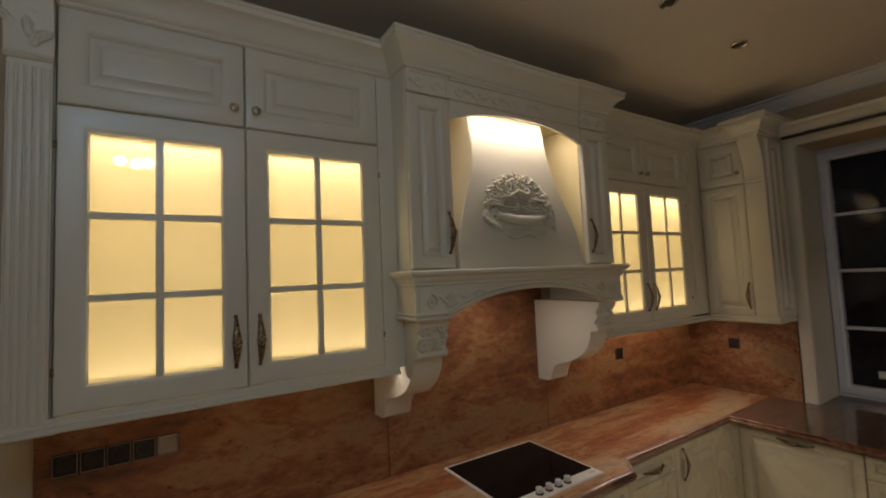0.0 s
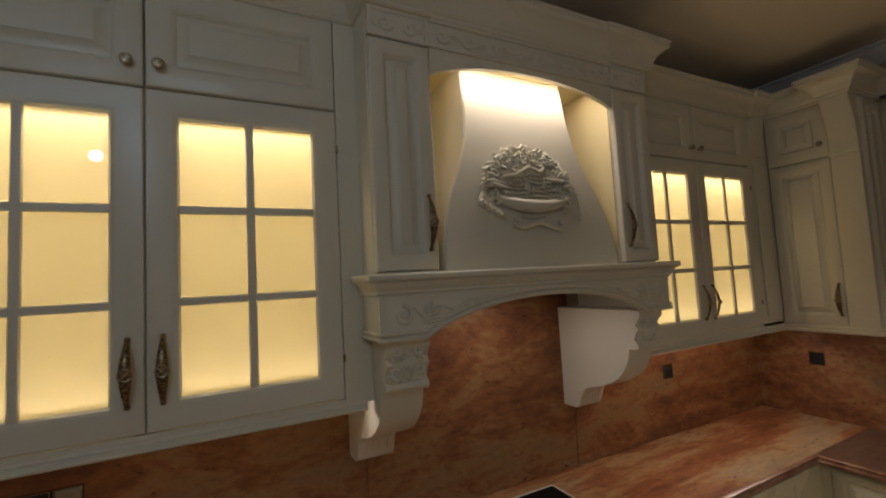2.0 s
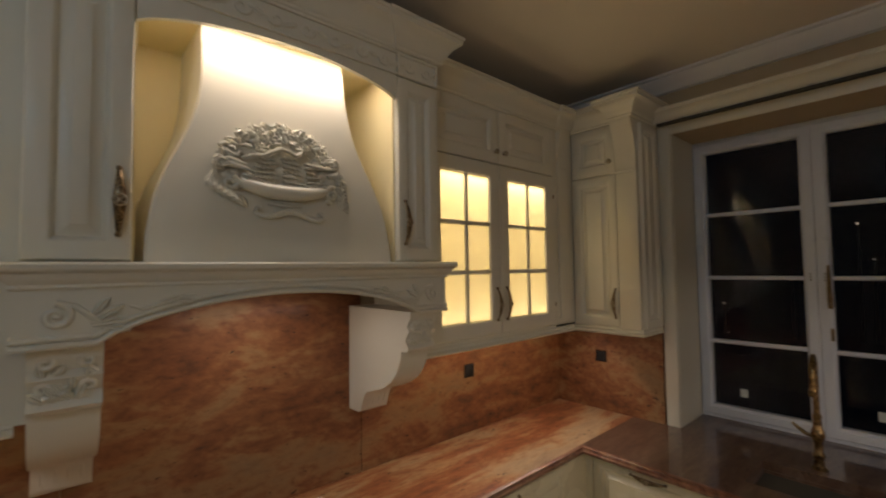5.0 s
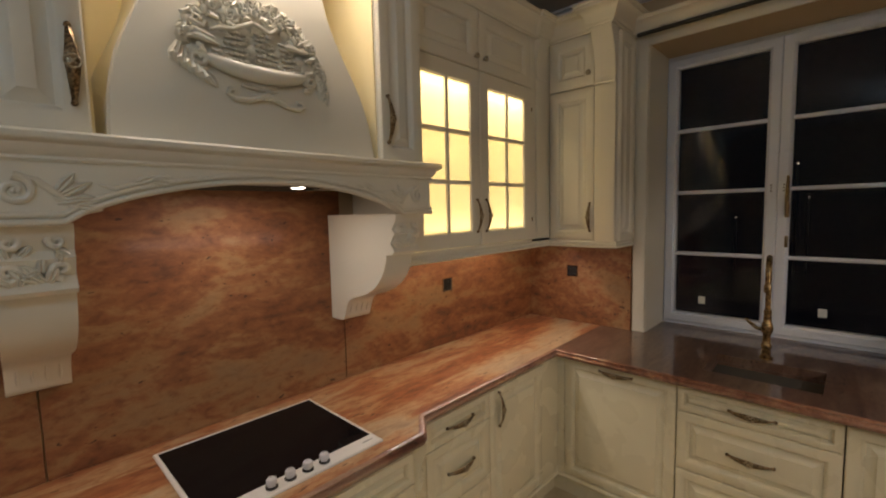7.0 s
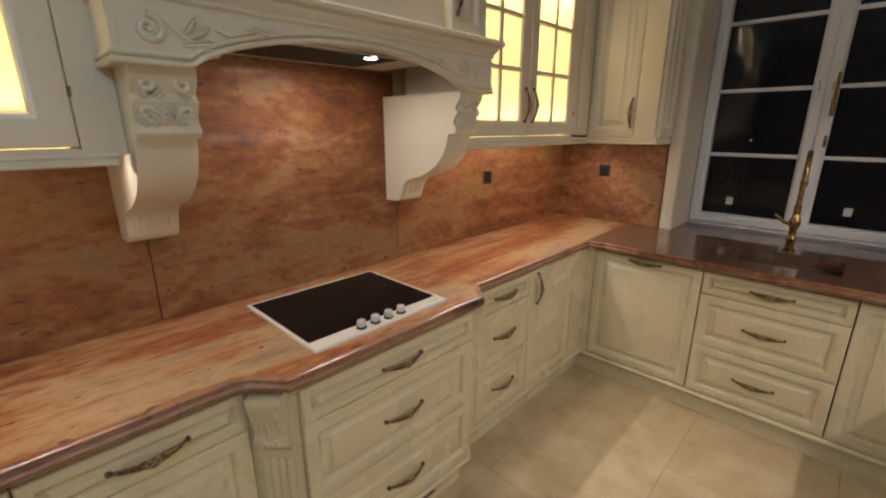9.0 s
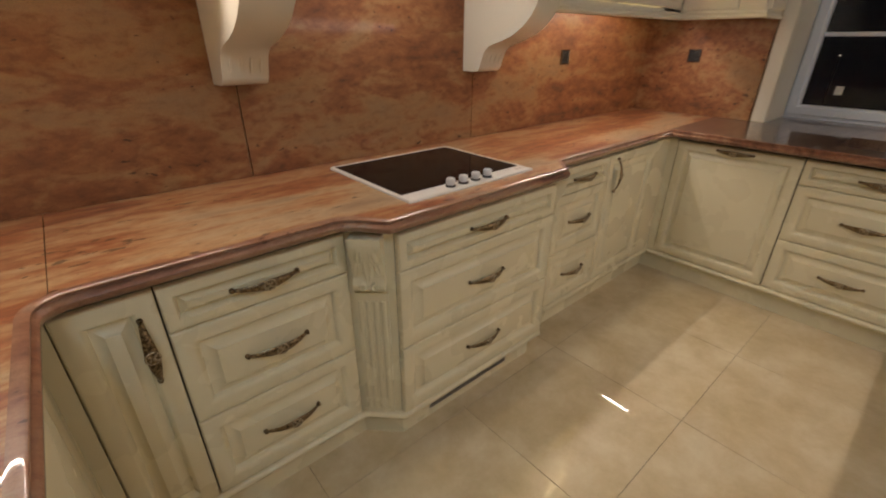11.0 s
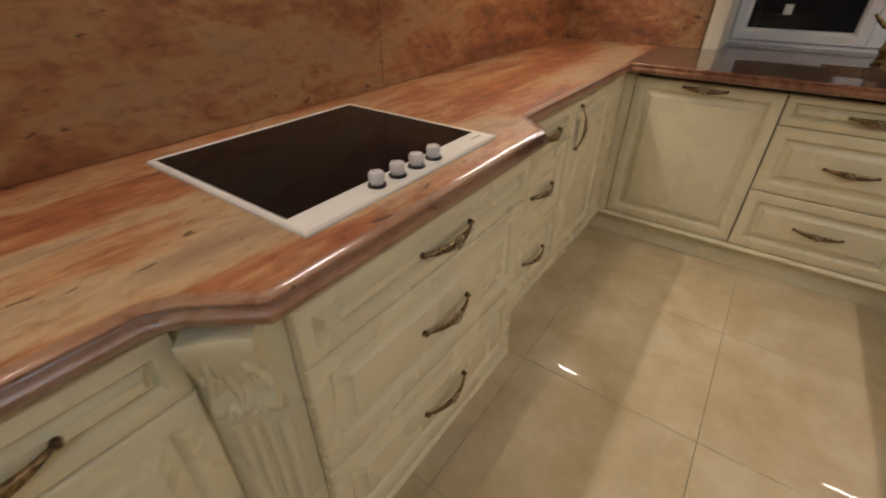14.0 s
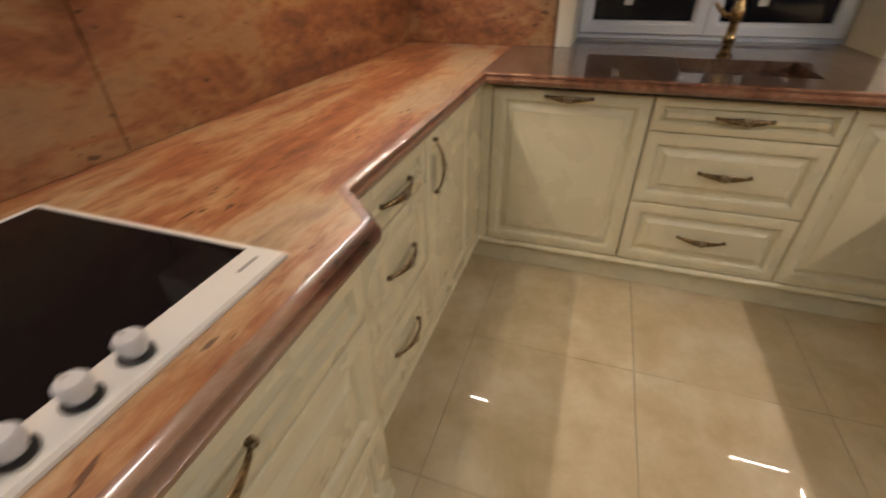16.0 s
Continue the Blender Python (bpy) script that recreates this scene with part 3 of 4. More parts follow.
def glass_door(parent, w, h, m, knob_right, pull_z, pane_w_margin=0.082):
    mg = pane_w_margin
    t = 0.022
    bm = rings(bmesh.new(), 0.002, w - 0.002, 0.002, h - 0.002, [(0, 0), (0, -t + 0.004), (0.004, -t), (mg - 0.018, -t), (mg - 0.014, -t + 0.003), (mg - 0.008, -t + 0.004), (mg - 0.002, -t + 0.011), (mg - 0.002, 0)], True)
    gw, gh = w - 2 * mg, h - 2 * mg
    mu = 0.024
    cx = w / 2
    for z in (mg + gh / 3, mg + 2 * gh / 3):
        box(bm, mg - 0.004, w - mg + 0.004, -0.017, -0.003, z - mu / 2, z + mu / 2, 0.003, 1)
    box(bm, cx - mu / 2, cx + mu / 2, -0.0175, -0.003, mg - 0.004, h - mg + 0.004, 0.003, 1)
    door = part("glass_door", bm, CREAM, parent, "cream framed door with six glass panes", m)
    pw, ph = gw / 2 - mu / 2 + 0.003, gh / 3 - mu + 0.006
    for i in range(2):
        for j in range(3):
            xx = mg if i == 0 else cx + mu / 2
            zz = mg + j * gh / 3 + (mu / 2 if j else 0) - 0.003
            ob = part("pane", B(xx - 0.003, xx + pw, -0.008, -0.004, zz, zz + gh / 3 - (mu / 2 if j != 1 else mu) + 0.006), FROST, door)
            ob.visible_shadow = False
    hx = w - 0.040 if knob_right else 0.040
    handle(door, hx, -t, pull_z, True)
    rosette_on(door, hx, -t, pull_z)
    # hinges
    ex = 0.0 if knob_right else w
    for z in (0.13, h - 0.13):
        part("hinge", tube(bmesh.new(), [(ex, -t - 0.001, z - 0.012), (ex, -t - 0.001, z + 0.012)], 0.004, 8), OLD_BRASS, door, "small brass barrel hinge")
    return door


def top_door(parent, w, h, m, knob_x, knob_z):
    d = part("top_door", raised(w - 0.004, h - 0.004, 0.07), CREAM, parent, "", m @ Matrix.Translation((0.002, 0, 0.002)))
    part("knob", CAB_KNOB, BRONZE, d, "round bronze knob", pose(knob_x, -0.022, knob_z))
    return d


def glass_cabinet(x0, w, y, label):
    """Two glazed doors below two short panelled doors, lit inside."""
    t = thing("glass_cabinet", label, "wall cabinet", place(x0, y, 0), "glazed wall cabinets")
    d = -y - 0.013 + 0.01
    W = 2 * w
    bm = B(0.0, 0.018, 0.001, d, 1.545, 2.83)
    box(bm, W - 0.018, W, 0.001, d, 1.545, 2.83)
    box(bm, 0.018, W - 0.018, 0.001, d, 1.545, 1.563)
    box(bm, 0.018, W - 0.018, 0.001, d, 2.505, 2.523)
    box(bm, 0.018, W - 0.018, 0.001, d, 2.812, 2.83)
    box(bm, 0.018, W - 0.018, d - 0.012, d, 1.563, 2.812)
    box(bm, w - 0.030, w + 0.030, 0.001, 0.014, 1.563, 2.505)
    part("body", bm, INSIDE, t)
    for z in (1.86, 2.18):
        part("shelf", B(0.020, W - 0.020, 0.05, d - 0.014, z, z + 0.008), PANE, t, "clear glass shelf")
    for i in range(2):
        glass_door(t, w, 0.945, place(i * w, 0, 1.564), i == 0, 0.165)
        top_door(t, w, 0.315, place(i * w, 0, 2.511), w - 0.040 if i == 0 else 0.034, 0.062)
    return t


glass_cabinet(-1.492, 0.532, UY + 0.008, "cream wall cabinet with two lit glazed doors and panelled doors above")
glass_cabinet(1.045, 0.518, RY, "cream lit glazed wall cabinet between the hood and the corner")

# fluted pilaster at the end of the left cabinet
t = thing("pilaster", "cream fluted pilaster with a carved capital at the cabinet's end", "pilaster", place(-1.605, UY + 0.008, 0))
part("body", B(0, 0.108, 0.0, 0.33, 1.545, 2.83), CREAM, t)
shaft = part("shaft", B(0.002, 0.106, -0.024, 0.0, 1.545, 2.63), CREAM, t)
for i in range(5):
    x = 0.014 + 0.080 * i / 4
    part("reed", tube(bmesh.new(), [(x, -0.024, 1.56), (x, -0.024, 2.61)], 0.0085, 8, 0.8), CREAM, shaft)
bm = side_prism(bmesh.new(), [(0, 2.63), (-0.030, 2.63), (-0.040, 2.64), (-0.030, 2.652), (-0.034, 2.70), (-0.044, 2.76), (-0.066, 2.82), (-0.068, 2.835), (0, 2.835)], -0.004, 0.110)
rng = random.Random(5)
for i in range(9):
    leaf(bm, (0.02 + 0.07 * rng.random(), 2.67 + 0.12 * rng.random()), 0.06, 0.03, radians(90 + rng.uniform(-50, 50)), -0.040, 0.012)
part("capital", bm, CREAM, t, "carved leaf capital")

# light rails below the wall cabinets
RAIL = [(-0.012, 1.562), (0.004, 1.562), (0.004, 1.548), (0.010, 1.543), (0.012, 1.535), (0.006, 1.530), (0.010, 1.522), (0.018, 1.518), (0.018, 1.510), (0.012, 1.505), (-0.012, 1.505)]
LY = UY + 0.008 - 0.012
solid("light_rail", sweep(bmesh.new(), [(-1.615, -0.02), (-1.615, LY - 0.01), (-1.49, LY - 0.01), (-1.485, LY), (-0.36, LY)], [(d, 1.562 - (1.562 - z) * 0.78) for d, z in RAIL]), CREAM, "cream moulded light rail under the wall cabinet", "moulding", kind="structure")
CX = 2.32
solid("light_rail", sweep(bmesh.new(), [(0.95, RY - 0.012), (CX - 0.012, RY - 0.012), (CX - 0.012, -0.765), (WALL_X - 0.02, -0.765)], RAIL), CREAM, "cream moulded light rail under the wall cabinet", "moulding", kind="structure")
solid("filler_panel", B(-0.428, -0.3355, UY - 0.012, -0.001, 1.545, 2.83), CREAM, "plain cream filler beside the hood", "panel")
solid("filler_panel", B(0.9355, 1.045, RY - 0.015, -0.001, 1.545, 2.83), CREAM, "plain cream filler beside the hood", "panel")

# small pilaster in the corner, and the corner cabinet
t = thing("pilaster", "plain cream corner pilaster with a small bracket", "pilaster", place(2.085, RY, 0))
part("body", B(0, 0.235, -0.016, 0.28, 1.545, 2.83), CREAM, t)
part("shaft", B(0.045, 0.150, -0.030, -0.014, 1.60, 2.58, 0.006), CREAM, t)
part("bracket", side_prism(bmesh.new(), [(-0.014, 2.58), (-0.034, 2.58), (-0.036, 2.60), (-0.030, 2.66), (-0.040, 2.74), (-0.062, 2.815), (-0.014, 2.815)], 0.045, 0.150), CREAM, t)

t = thing("corner_cabinet", "cream corner wall cabinet with one tall and one small door", "wall cabinet", place(CX, -0.318, 0, -90))
part("body", B(0.0, 0.447, 0.001, WALL_X - CX - 0.022, 1.545, 2.83), CREAM, t)
d = part("door", raised(0.308, 0.950, 0.06), CREAM, t, "", place(0.006, 0, 1.553))
handle(d, 0.285, -0.022, 0.145, True)
rosette_on(d, 0.285, -0.022, 0.145)
top_door(t, 0.312, 0.315, place(0.004, 0, 2.509), 0.275, 0.075)
part("shaft", B(0.3168, 0.447, -0.026, 0.0, 1.545, 2.50, 0.004), CREAM, t)
bm = side_prism(bmesh.new(), [(0, 2.50), (-0.030, 2.50), (-0.034, 2.512), (-0.028, 2.525), (-0.030, 2.60), (-0.045, 2.70), (-0.085, 2.79), (-0.09, 2.83), (0, 2.83)], 0.3185, 0.446)
part("bracket", bm, CREAM, t)
part("side_panel", raised(0.235, 1.25, 0.045, 0.020), CREAM, t, "", pose(0.447, 0.012, 1.55, 0, 0, 90))

# crown mouldings
CROWN = [(-0.03, 2.822), (0.004, 2.822), (0.010, 2.828), (0.010, 2.836), (0.018, 2.842), (0.024, 2.852), (0.030, 2.868), (0.044, 2.890), (0.064, 2.905), (0.078, 2.912), (0.080, 2.930), (0.086, 2.934), (0.086, 2.946), (-0.03, 2.946)]
TALL = [(d * 0.95 + 0.004, 2.822 + (z - 2.822) * 1.0) for d, z in CROWN]
solid("crown_moulding", sweep(bmesh.new(), [(-1.615, -0.01), (-1.615, UY - 0.045), (-1.495, UY - 0.045), (-1.492, UY - 0.014), (-0.345, UY - 0.014)], CROWN), CREAM, "cream crown moulding on the wall cabinet", "moulding", kind="structure")
solid("crown_moulding", sweep(bmesh.new(), [(0.955, RY - 0.022), (2.12, RY - 0.022), (2.125, RY - 0.040), (2.245, RY - 0.040), (2.25, RY - 0.022), (CX - 0.022, RY - 0.022), (CX - 0.022, -0.630), (CX - 0.09, -0.637), (CX - 0.09, -0.768), (WALL_X - 0.001, -0.768)], CROWN), CREAM,
      "cream crown moulding on the corner wall cabinets", "moulding", kind="structure")

WINDOW_CROWN = [(d * 0.75 if d > 0 else -0.058, 2.821 + (z - 2.822) * 0.68) for d, z in CROWN]
solid("crown_moulding", sweep(bmesh.new(), [(WALL_X - 0.06, -0.70), (WALL_X - 0.06, -2.37)], WINDOW_CROWN), CREAM, "low cream crown moulding above the window", "moulding", kind="structure")

# ---- hood ----
hood = thing("cooker_hood", "cream carved hood with a lit niche and grape relief", "cooker hood", place(0.30, 0, 0))
for s in (-1, 1):
    xa, xb = sorted((s * 0.435, s * 0.655))
    part("pilaster_box", B(xa, xb, -0.478, -0.001, 1.957, 2.83), CREAM, hood)
    d = part("narrow_door", raised(0.214, 0.755, 0.055, 0.022), CREAM, hood, "", place(xa + 0.003, -0.478, 1.962))
    hx = 0.185 if s < 0 else 0.029
    handle(d, hx, -0.022, 0.155, True)
    rosette_on(d, hx, -0.022, 0.155)
    bm = rings(bmesh.new(), xa + 0.002, xb - 0.002, 2.722, 2.822, [(0, -0.478), (0, -0.500), (0.003, -0.503), (0.012, -0.503), (0.015, -0.497), (0.018, -0.497)])
    for k in (-1, 1):
        c = ((xa + xb) / 2 + k * 0.045, 2.772)
        tube(bm, spiral(c, 0.027, 1.1, radians(200 if k > 0 else -20), k, -0.498), [0.0055 - 0.003 * i / 15 for i in range(16)], 6)
        leaf(bm, (c[0] + 0.02 * k, c[1] - 0.015), 0.05, 0.018, radians(90 - 55 * k), -0.497, 0.008)
    part("frieze_block", bm, CREAM, hood, "carved scroll frieze block")


def arch(u, half, z_end, rise):
    """Height of the arch at u: a flat shoulder, then a bow."""
    f = max(0.0, 1 - (u / half) ** 2)
    return z_end + rise * f ** 0.75


def arched_board(half, z_top, z_end, rise, y0, y1, flat, n=36):
    bm = bmesh.new()
    us = [-half + 2 * half * i / n for i in range(n + 1)]
    rows = []
    for u in us:
        zb = z_end if abs(u) > flat else arch(u, flat, z_end, rise)
        rows.append([bm.verts.new(c) for c in ((u, y0, zb), (u, y0, z_top), (u, y1, z_top), (u, y1, zb))])
    for a, b in zip(rows, rows[1:]):
        for i in range(4):
            bm.faces.new((a[i], a[(i + 1) % 4], b[(i + 1) % 4], b[i]))
    bm.faces.new(rows[0])
    bm.faces.new(rows[-1][::-1])
    return bm


for s in (-1, 1):
    part("niche_side", B(*sorted((s * 0.429, s * 0.4345)), -0.4735, -0.061, 1.958, 2.744), NICHE, hood)
part("arched_apron", arched_board(0.434, 2.83, 2.625, 0.075, -0.492, -0.474, 0.434), CREAM, hood)
bm = B(-0.434, 0.434, -0.502, -0.492, 2.722, 2.732, 0.003)
box(bm, -0.434, 0.434, -0.502, -0.492, 2.812, 2.822, 0.003)
for i in range(8):
    u = -0.38 + 0.76 * i / 7
    k = 1 if i % 2 else -1
    tube(bm, spiral((u, 2.772), 0.028, 1.05, radians(180 if k > 0 else 0), k, -0.494), [0.0068 - 0.003 * j / 15 for j in range(16)], 6)
    leaf(bm, (u + 0.018, 2.772 - 0.016 * k), 0.060, 0.022, radians(20 * k), -0.492, 0.011)
part("frieze", bm, CREAM, hood, "carved running scroll frieze")
bm = B(-0.434, 0.434, -0.060, -0.001, 1.957, 2.83)
box(bm, -0.434, 0.434, -0.474, -0.060, 2.745, 2.83)
part("niche", bm, NICHE, hood, "warm yellow niche behind the bonnet")

def bonnet_y(z):
    f = (z - 1.957) / 0.80
    return -0.490 + 0.115 * max(0.0, f) ** 1.1


# bonnet: ogee-sided chimney that narrows and leans back
bm = bmesh.new()
rows = []
for i in range(25):
    f = i / 24
    z = 1.957 + f * 0.80
    s = 1 / (1 + math.exp(-(f - 0.42) * 9))
    half = 0.412 - 0.162 * s
    y = bonnet_y(z)
    rows.append([bm.verts.new(c) for c in ((-half, -0.061, z), (-half, y + 0.006, z), (-half + 0.006, y, z), (half - 0.006, y, z), (half, y + 0.006, z), (half, -0.061, z))])
for a, b in zip(rows, rows[1:]):
    for i in range(6):
        bm.faces.new((a[i], a[(i + 1) % 6], b[(i + 1) % 6], b[i]))
bm.faces.new(rows[0][::-1])
bm.faces.new(rows[-1])
bonnet = part("bonnet", bm, CREAM, hood, "smooth ogee bonnet")


# carved relief: a footed bowl heaped with grapes, roses and ribbons, with a scroll below
RX = -0.016
bm = bmesh.new()
rng = random.Random(11)


def carve(pts, radii, seg=8, flat=0.85):
    """A carved strand through (u, z, lift) on the bonnet's front."""
    tube(bm, [(RX + u, bonnet_y(z) - lift, z) for u, z, lift in pts], radii, seg, flat)


def rose(u, z, r, lift, turn):
    """A curled bloom: overlapping petals about a tight bud."""
    y = bonnet_y(z) - lift
    for k in range(5):
        a = turn + 2 * math.pi * k / 5 + rng.uniform(-0.25, 0.25)
        q = r * rng.uniform(0.85, 1.15)
        carve([(u + 0.35 * q * math.cos(a - 0.9), z + 0.35 * q * math.sin(a - 0.9), lift), (u + 0.80 * q * math.cos(a - 0.45), z + 0.80 * q * math.sin(a - 0.45), lift + 0.004),
               (u + 0.95 * q * math.cos(a + 0.1), z + 0.95 * q * math.sin(a + 0.1), lift + 0.003), (u + 0.62 * q * math.cos(a + 0.6), z + 0.62 * q * math.sin(a + 0.6), lift - 0.002)],
              [q * 0.16, q * 0.30, q * 0.26, q * 0.10], 7)
    tube(bm, [(RX + x, yy, zz) for x, yy, zz in spiral((u, z), r * 0.42, 1.1, turn, 1, y - 0.006, 12)], [r * (0.22 - 0.012 * k) for k in range(12)], 7)


# low ground under the heap
for i in range(60):
    a, r = rng.uniform(0.05, math.pi - 0.05), rng.random() ** 0.6
    u, z = 0.155 * r * math.cos(a), 2.215 + 0.175 * r * math.sin(a)
    ball(bm, (RX + u, bonnet_y(z) - 0.003, z), rng.uniform(0.016, 0.024), (1, 0.55, 1))
# bowl with curled arms and a foot
carve([(0.150 * f, 2.188 + 0.034 * abs(f) ** 2.2, 0.008 + 0.010 * (1 - f * f)) for f in [-1 + k / 9 for k in range(19)]], [0.010 + 0.016 * (1 - (-1 + k / 9) ** 2) ** 0.8 for k in range(19)], 10, 0.8)
carve([(0.120 * f, 2.212 + 0.026 * f * f, 0.020) for f in [-1 + k / 6 for k in range(13)]], 0.0045, 7)
for half, z in ((0.040, 2.158), (0.050, 2.148)):
    carve([(-half, z, 0.006), (0, z - 0.003, 0.009), (half, z, 0.006)], [0.003, 0.006, 0.003], 7)
for s in (-1, 1):
    tube(bm, [(RX + x, y, z) for x, y, z in spiral((s * 0.152, 2.205), 0.024, 1.25, radians(80), s, bonnet_y(2.2) - 0.011, 18)], [0.0100 - 0.0055 * i / 17 for i in range(18)], 8)
    ball(bm, (RX + s * 0.140, bonnet_y(2.17) - 0.008, 2.172), 0.013, (1, 0.7, 1))
# scroll below the bowl
carve([(-0.082, 2.130, 0.010), (-0.088, 2.118, 0.010), (-0.070, 2.106, 0.010), (-0.035, 2.108, 0.011), (-0.008, 2.122, 0.012), (0.018, 2.128, 0.013), (0.044, 2.120, 0.012), (0.072, 2.106, 0.011), (0.104, 2.102, 0.010), (0.118, 2.112, 0.010), (0.114, 2.124, 0.010)],
      [0.007, 0.0075, 0.008, 0.009, 0.010, 0.011, 0.010, 0.009, 0.008, 0.0075, 0.007])
for u, z in ((-0.078, 2.132), (0.110, 2.126)):
    ball(bm, (RX + u, bonnet_y(z) - 0.009, z), 0.0115, (1, 0.8, 1))
for k in range(3):
    carve([(0.004 + 0.012 * k, 2.112 + 0.004 * (k == 1), 0.016), (0.008 + 0.010 * k, 2.130, 0.019), (0.012 + 0.010 * k, 2.140, 0.012)], [0.002, 0.0042, 0.002], 6)
# rows of grapes in the bowl
for row in range(6):
    z0 = 2.222 + 0.0165 * row
    for bunch, (ua, ub) in enumerate(((-0.115 + 0.008 * row, -0.030), (-0.010, 0.058 - 0.004 * row), (0.062, 0.128 - 0.011 * row))):
        count = max(2, int((ub - ua) / 0.0125))
        for k in range(count):
            u = ua + (ub - ua) * (k + 0.5) / count
            z = z0 + 0.006 * math.sin(26 * u + 1.7 * bunch) + rng.uniform(-0.0012, 0.0012)
            ball(bm, (RX + u, bonnet_y(z) - 0.018 - 0.006 * math.sin(math.pi * (u + 0.14) / 0.28), z), rng.uniform(0.0066, 0.0088), (1.25, 0.9, 0.8))
# ribbon over the fruit, and pods to both sides
carve([(-0.120, 2.292, 0.016), (-0.095, 2.302, 0.026), (-0.065, 2.306, 0.030), (-0.040, 2.322, 0.030), (-0.014, 2.338, 0.032), (0.012, 2.332, 0.032), (0.030, 2.322, 0.031), (0.046, 2.330, 0.030), (0.054, 2.344, 0.028), (0.040, 2.350, 0.026)],
      [0.004, 0.0065, 0.006, 0.007, 0.0075, 0.007, 0.0065, 0.007, 0.007, 0.004])
carve([(0.060, 2.300, 0.020), (0.095, 2.296, 0.026), (0.130, 2.292, 0.024), (0.160, 2.300, 0.016)], [0.004, 0.0075, 0.008, 0.004])
for s, z, ln in ((-1, 2.272, 0.075), (-1, 2.256, 0.085), (-1, 2.296, 0.055), (1, 2.268, 0.050), (1, 2.318, 0.055)):
    carve([(s * 0.185, z + 0.004, 0.008), (s * (0.185 - ln * 0.4), z + 0.010, 0.018), (s * (0.185 - ln), z - 0.002, 0.020)], [0.004, 0.011, 0.005])
# blooms round the heap
for k, (u, z, r) in enumerate(((-0.150, 2.312, 0.026), (-0.108, 2.358, 0.030), (-0.066, 2.344, 0.023), (-0.028, 2.376, 0.026), (-0.012, 2.406, 0.026), (0.022, 2.388, 0.024), (0.058, 2.402, 0.026), (0.086, 2.378, 0.026),
                            (0.120, 2.346, 0.027), (0.148, 2.312, 0.025), (-0.176, 2.272, 0.020), (0.172, 2.270, 0.019), (0.052, 2.362, 0.020), (-0.075, 2.388, 0.018))):
    rose(u, z, r, 0.014 + 0.006 * rng.random(), 1.3 * k)
for i in range(26):
    a = math.pi * (i + 0.5) / 26
    u, z = (0.172 + 0.012 * rng.random()) * math.cos(a), 2.238 + 0.170 * math.sin(a) ** 0.85
    leaf(bm, (RX + 0.90 * u, z - 0.006), rng.uniform(0.030, 0.044), rng.uniform(0.020, 0.030), a + rng.uniform(-0.7, 0.7), bonnet_y(z) - 0.004, 0.015)
# hanging leaves and a hanging strand of berries
for k in range(6):
    leaf(bm, (RX - 0.188 + 0.010 * k, 2.240 - 0.012 * k), 0.058, 0.026, radians(-112 + 11 * k), bonnet_y(2.2) - 0.006, 0.016)
    carve([(-0.200 + 0.011 * k, 2.224 - 0.009 * k, 0.010), (-0.208 + 0.014 * k, 2.200 - 0.010 * k, 0.019), (-0.196 + 0.015 * k, 2.176 - 0.008 * k, 0.010)], [0.004, 0.0075, 0.003], 7)
for i in range(17):
    f = i / 16
    ball(bm, (RX + 0.184 + 0.020 * math.sin(1.4 * f) + 0.010 * (-1) ** i * (1 - 0.6 * f), bonnet_y(2.2) - 0.010, 2.248 - 0.106 * f), 0.0086 - 0.002 * f)
for k in range(3):
    leaf(bm, (RX + 0.168 + 0.008 * k, 2.236 - 0.022 * k), 0.046, 0.022, radians(-62 - 9 * k), bonnet_y(2.2) - 0.005, 0.014)
for v in bm.verts:
    lift = bonnet_y(v.co.z) - v.co.y
    v.co.x = 0.004 + v.co.x * 1.14
    v.co.y = bonnet_y(v.co.z) - (lift * 1.2 if lift > 0 else lift)
part("relief", bm, CREAM, bonnet, "carved relief of a bowl with grapes, roses and ribbons")

# crown above the hood, broken forward over the pilasters
path = [(-0.655, -0.25), (-0.655, -0.503), (-0.435, -0.503), (-0.435, -0.493), (0.435, -0.493), (0.435, -0.503), (0.655, -0.503), (0.655, -0.25)]
part("crown", sweep(bmesh.new(), path, TALL), CREAM, hood)
part("top", B(-0.65, 0.65, -0.47, -0.001, 2.832, 2.93), CREAM, hood)

# mantle shelf
MAN = [(-0.20, 1.890), (0.004, 1.890), (0.008, 1.896), (0.006, 1.902), (0.012, 1.908), (0.020, 1.918), (0.024, 1.928), (0.036, 1.934), (0.040, 1.940), (0.040, 1.950), (0.034, 1.956), (-0.20, 1.956)]
path = [(-0.660, -0.22), (-0.660, -0.525), (0.660, -0.525), (0.660, -0.22)]
part("mantle_shelf", sweep(bmesh.new(), path, MAN), CREAM, hood, "moulded mantle shelf")
bm = B(-0.46, 0.46, -0.326, -0.001, 1.892, 1.954)
part("shelf_core", bm, CREAM, hood)

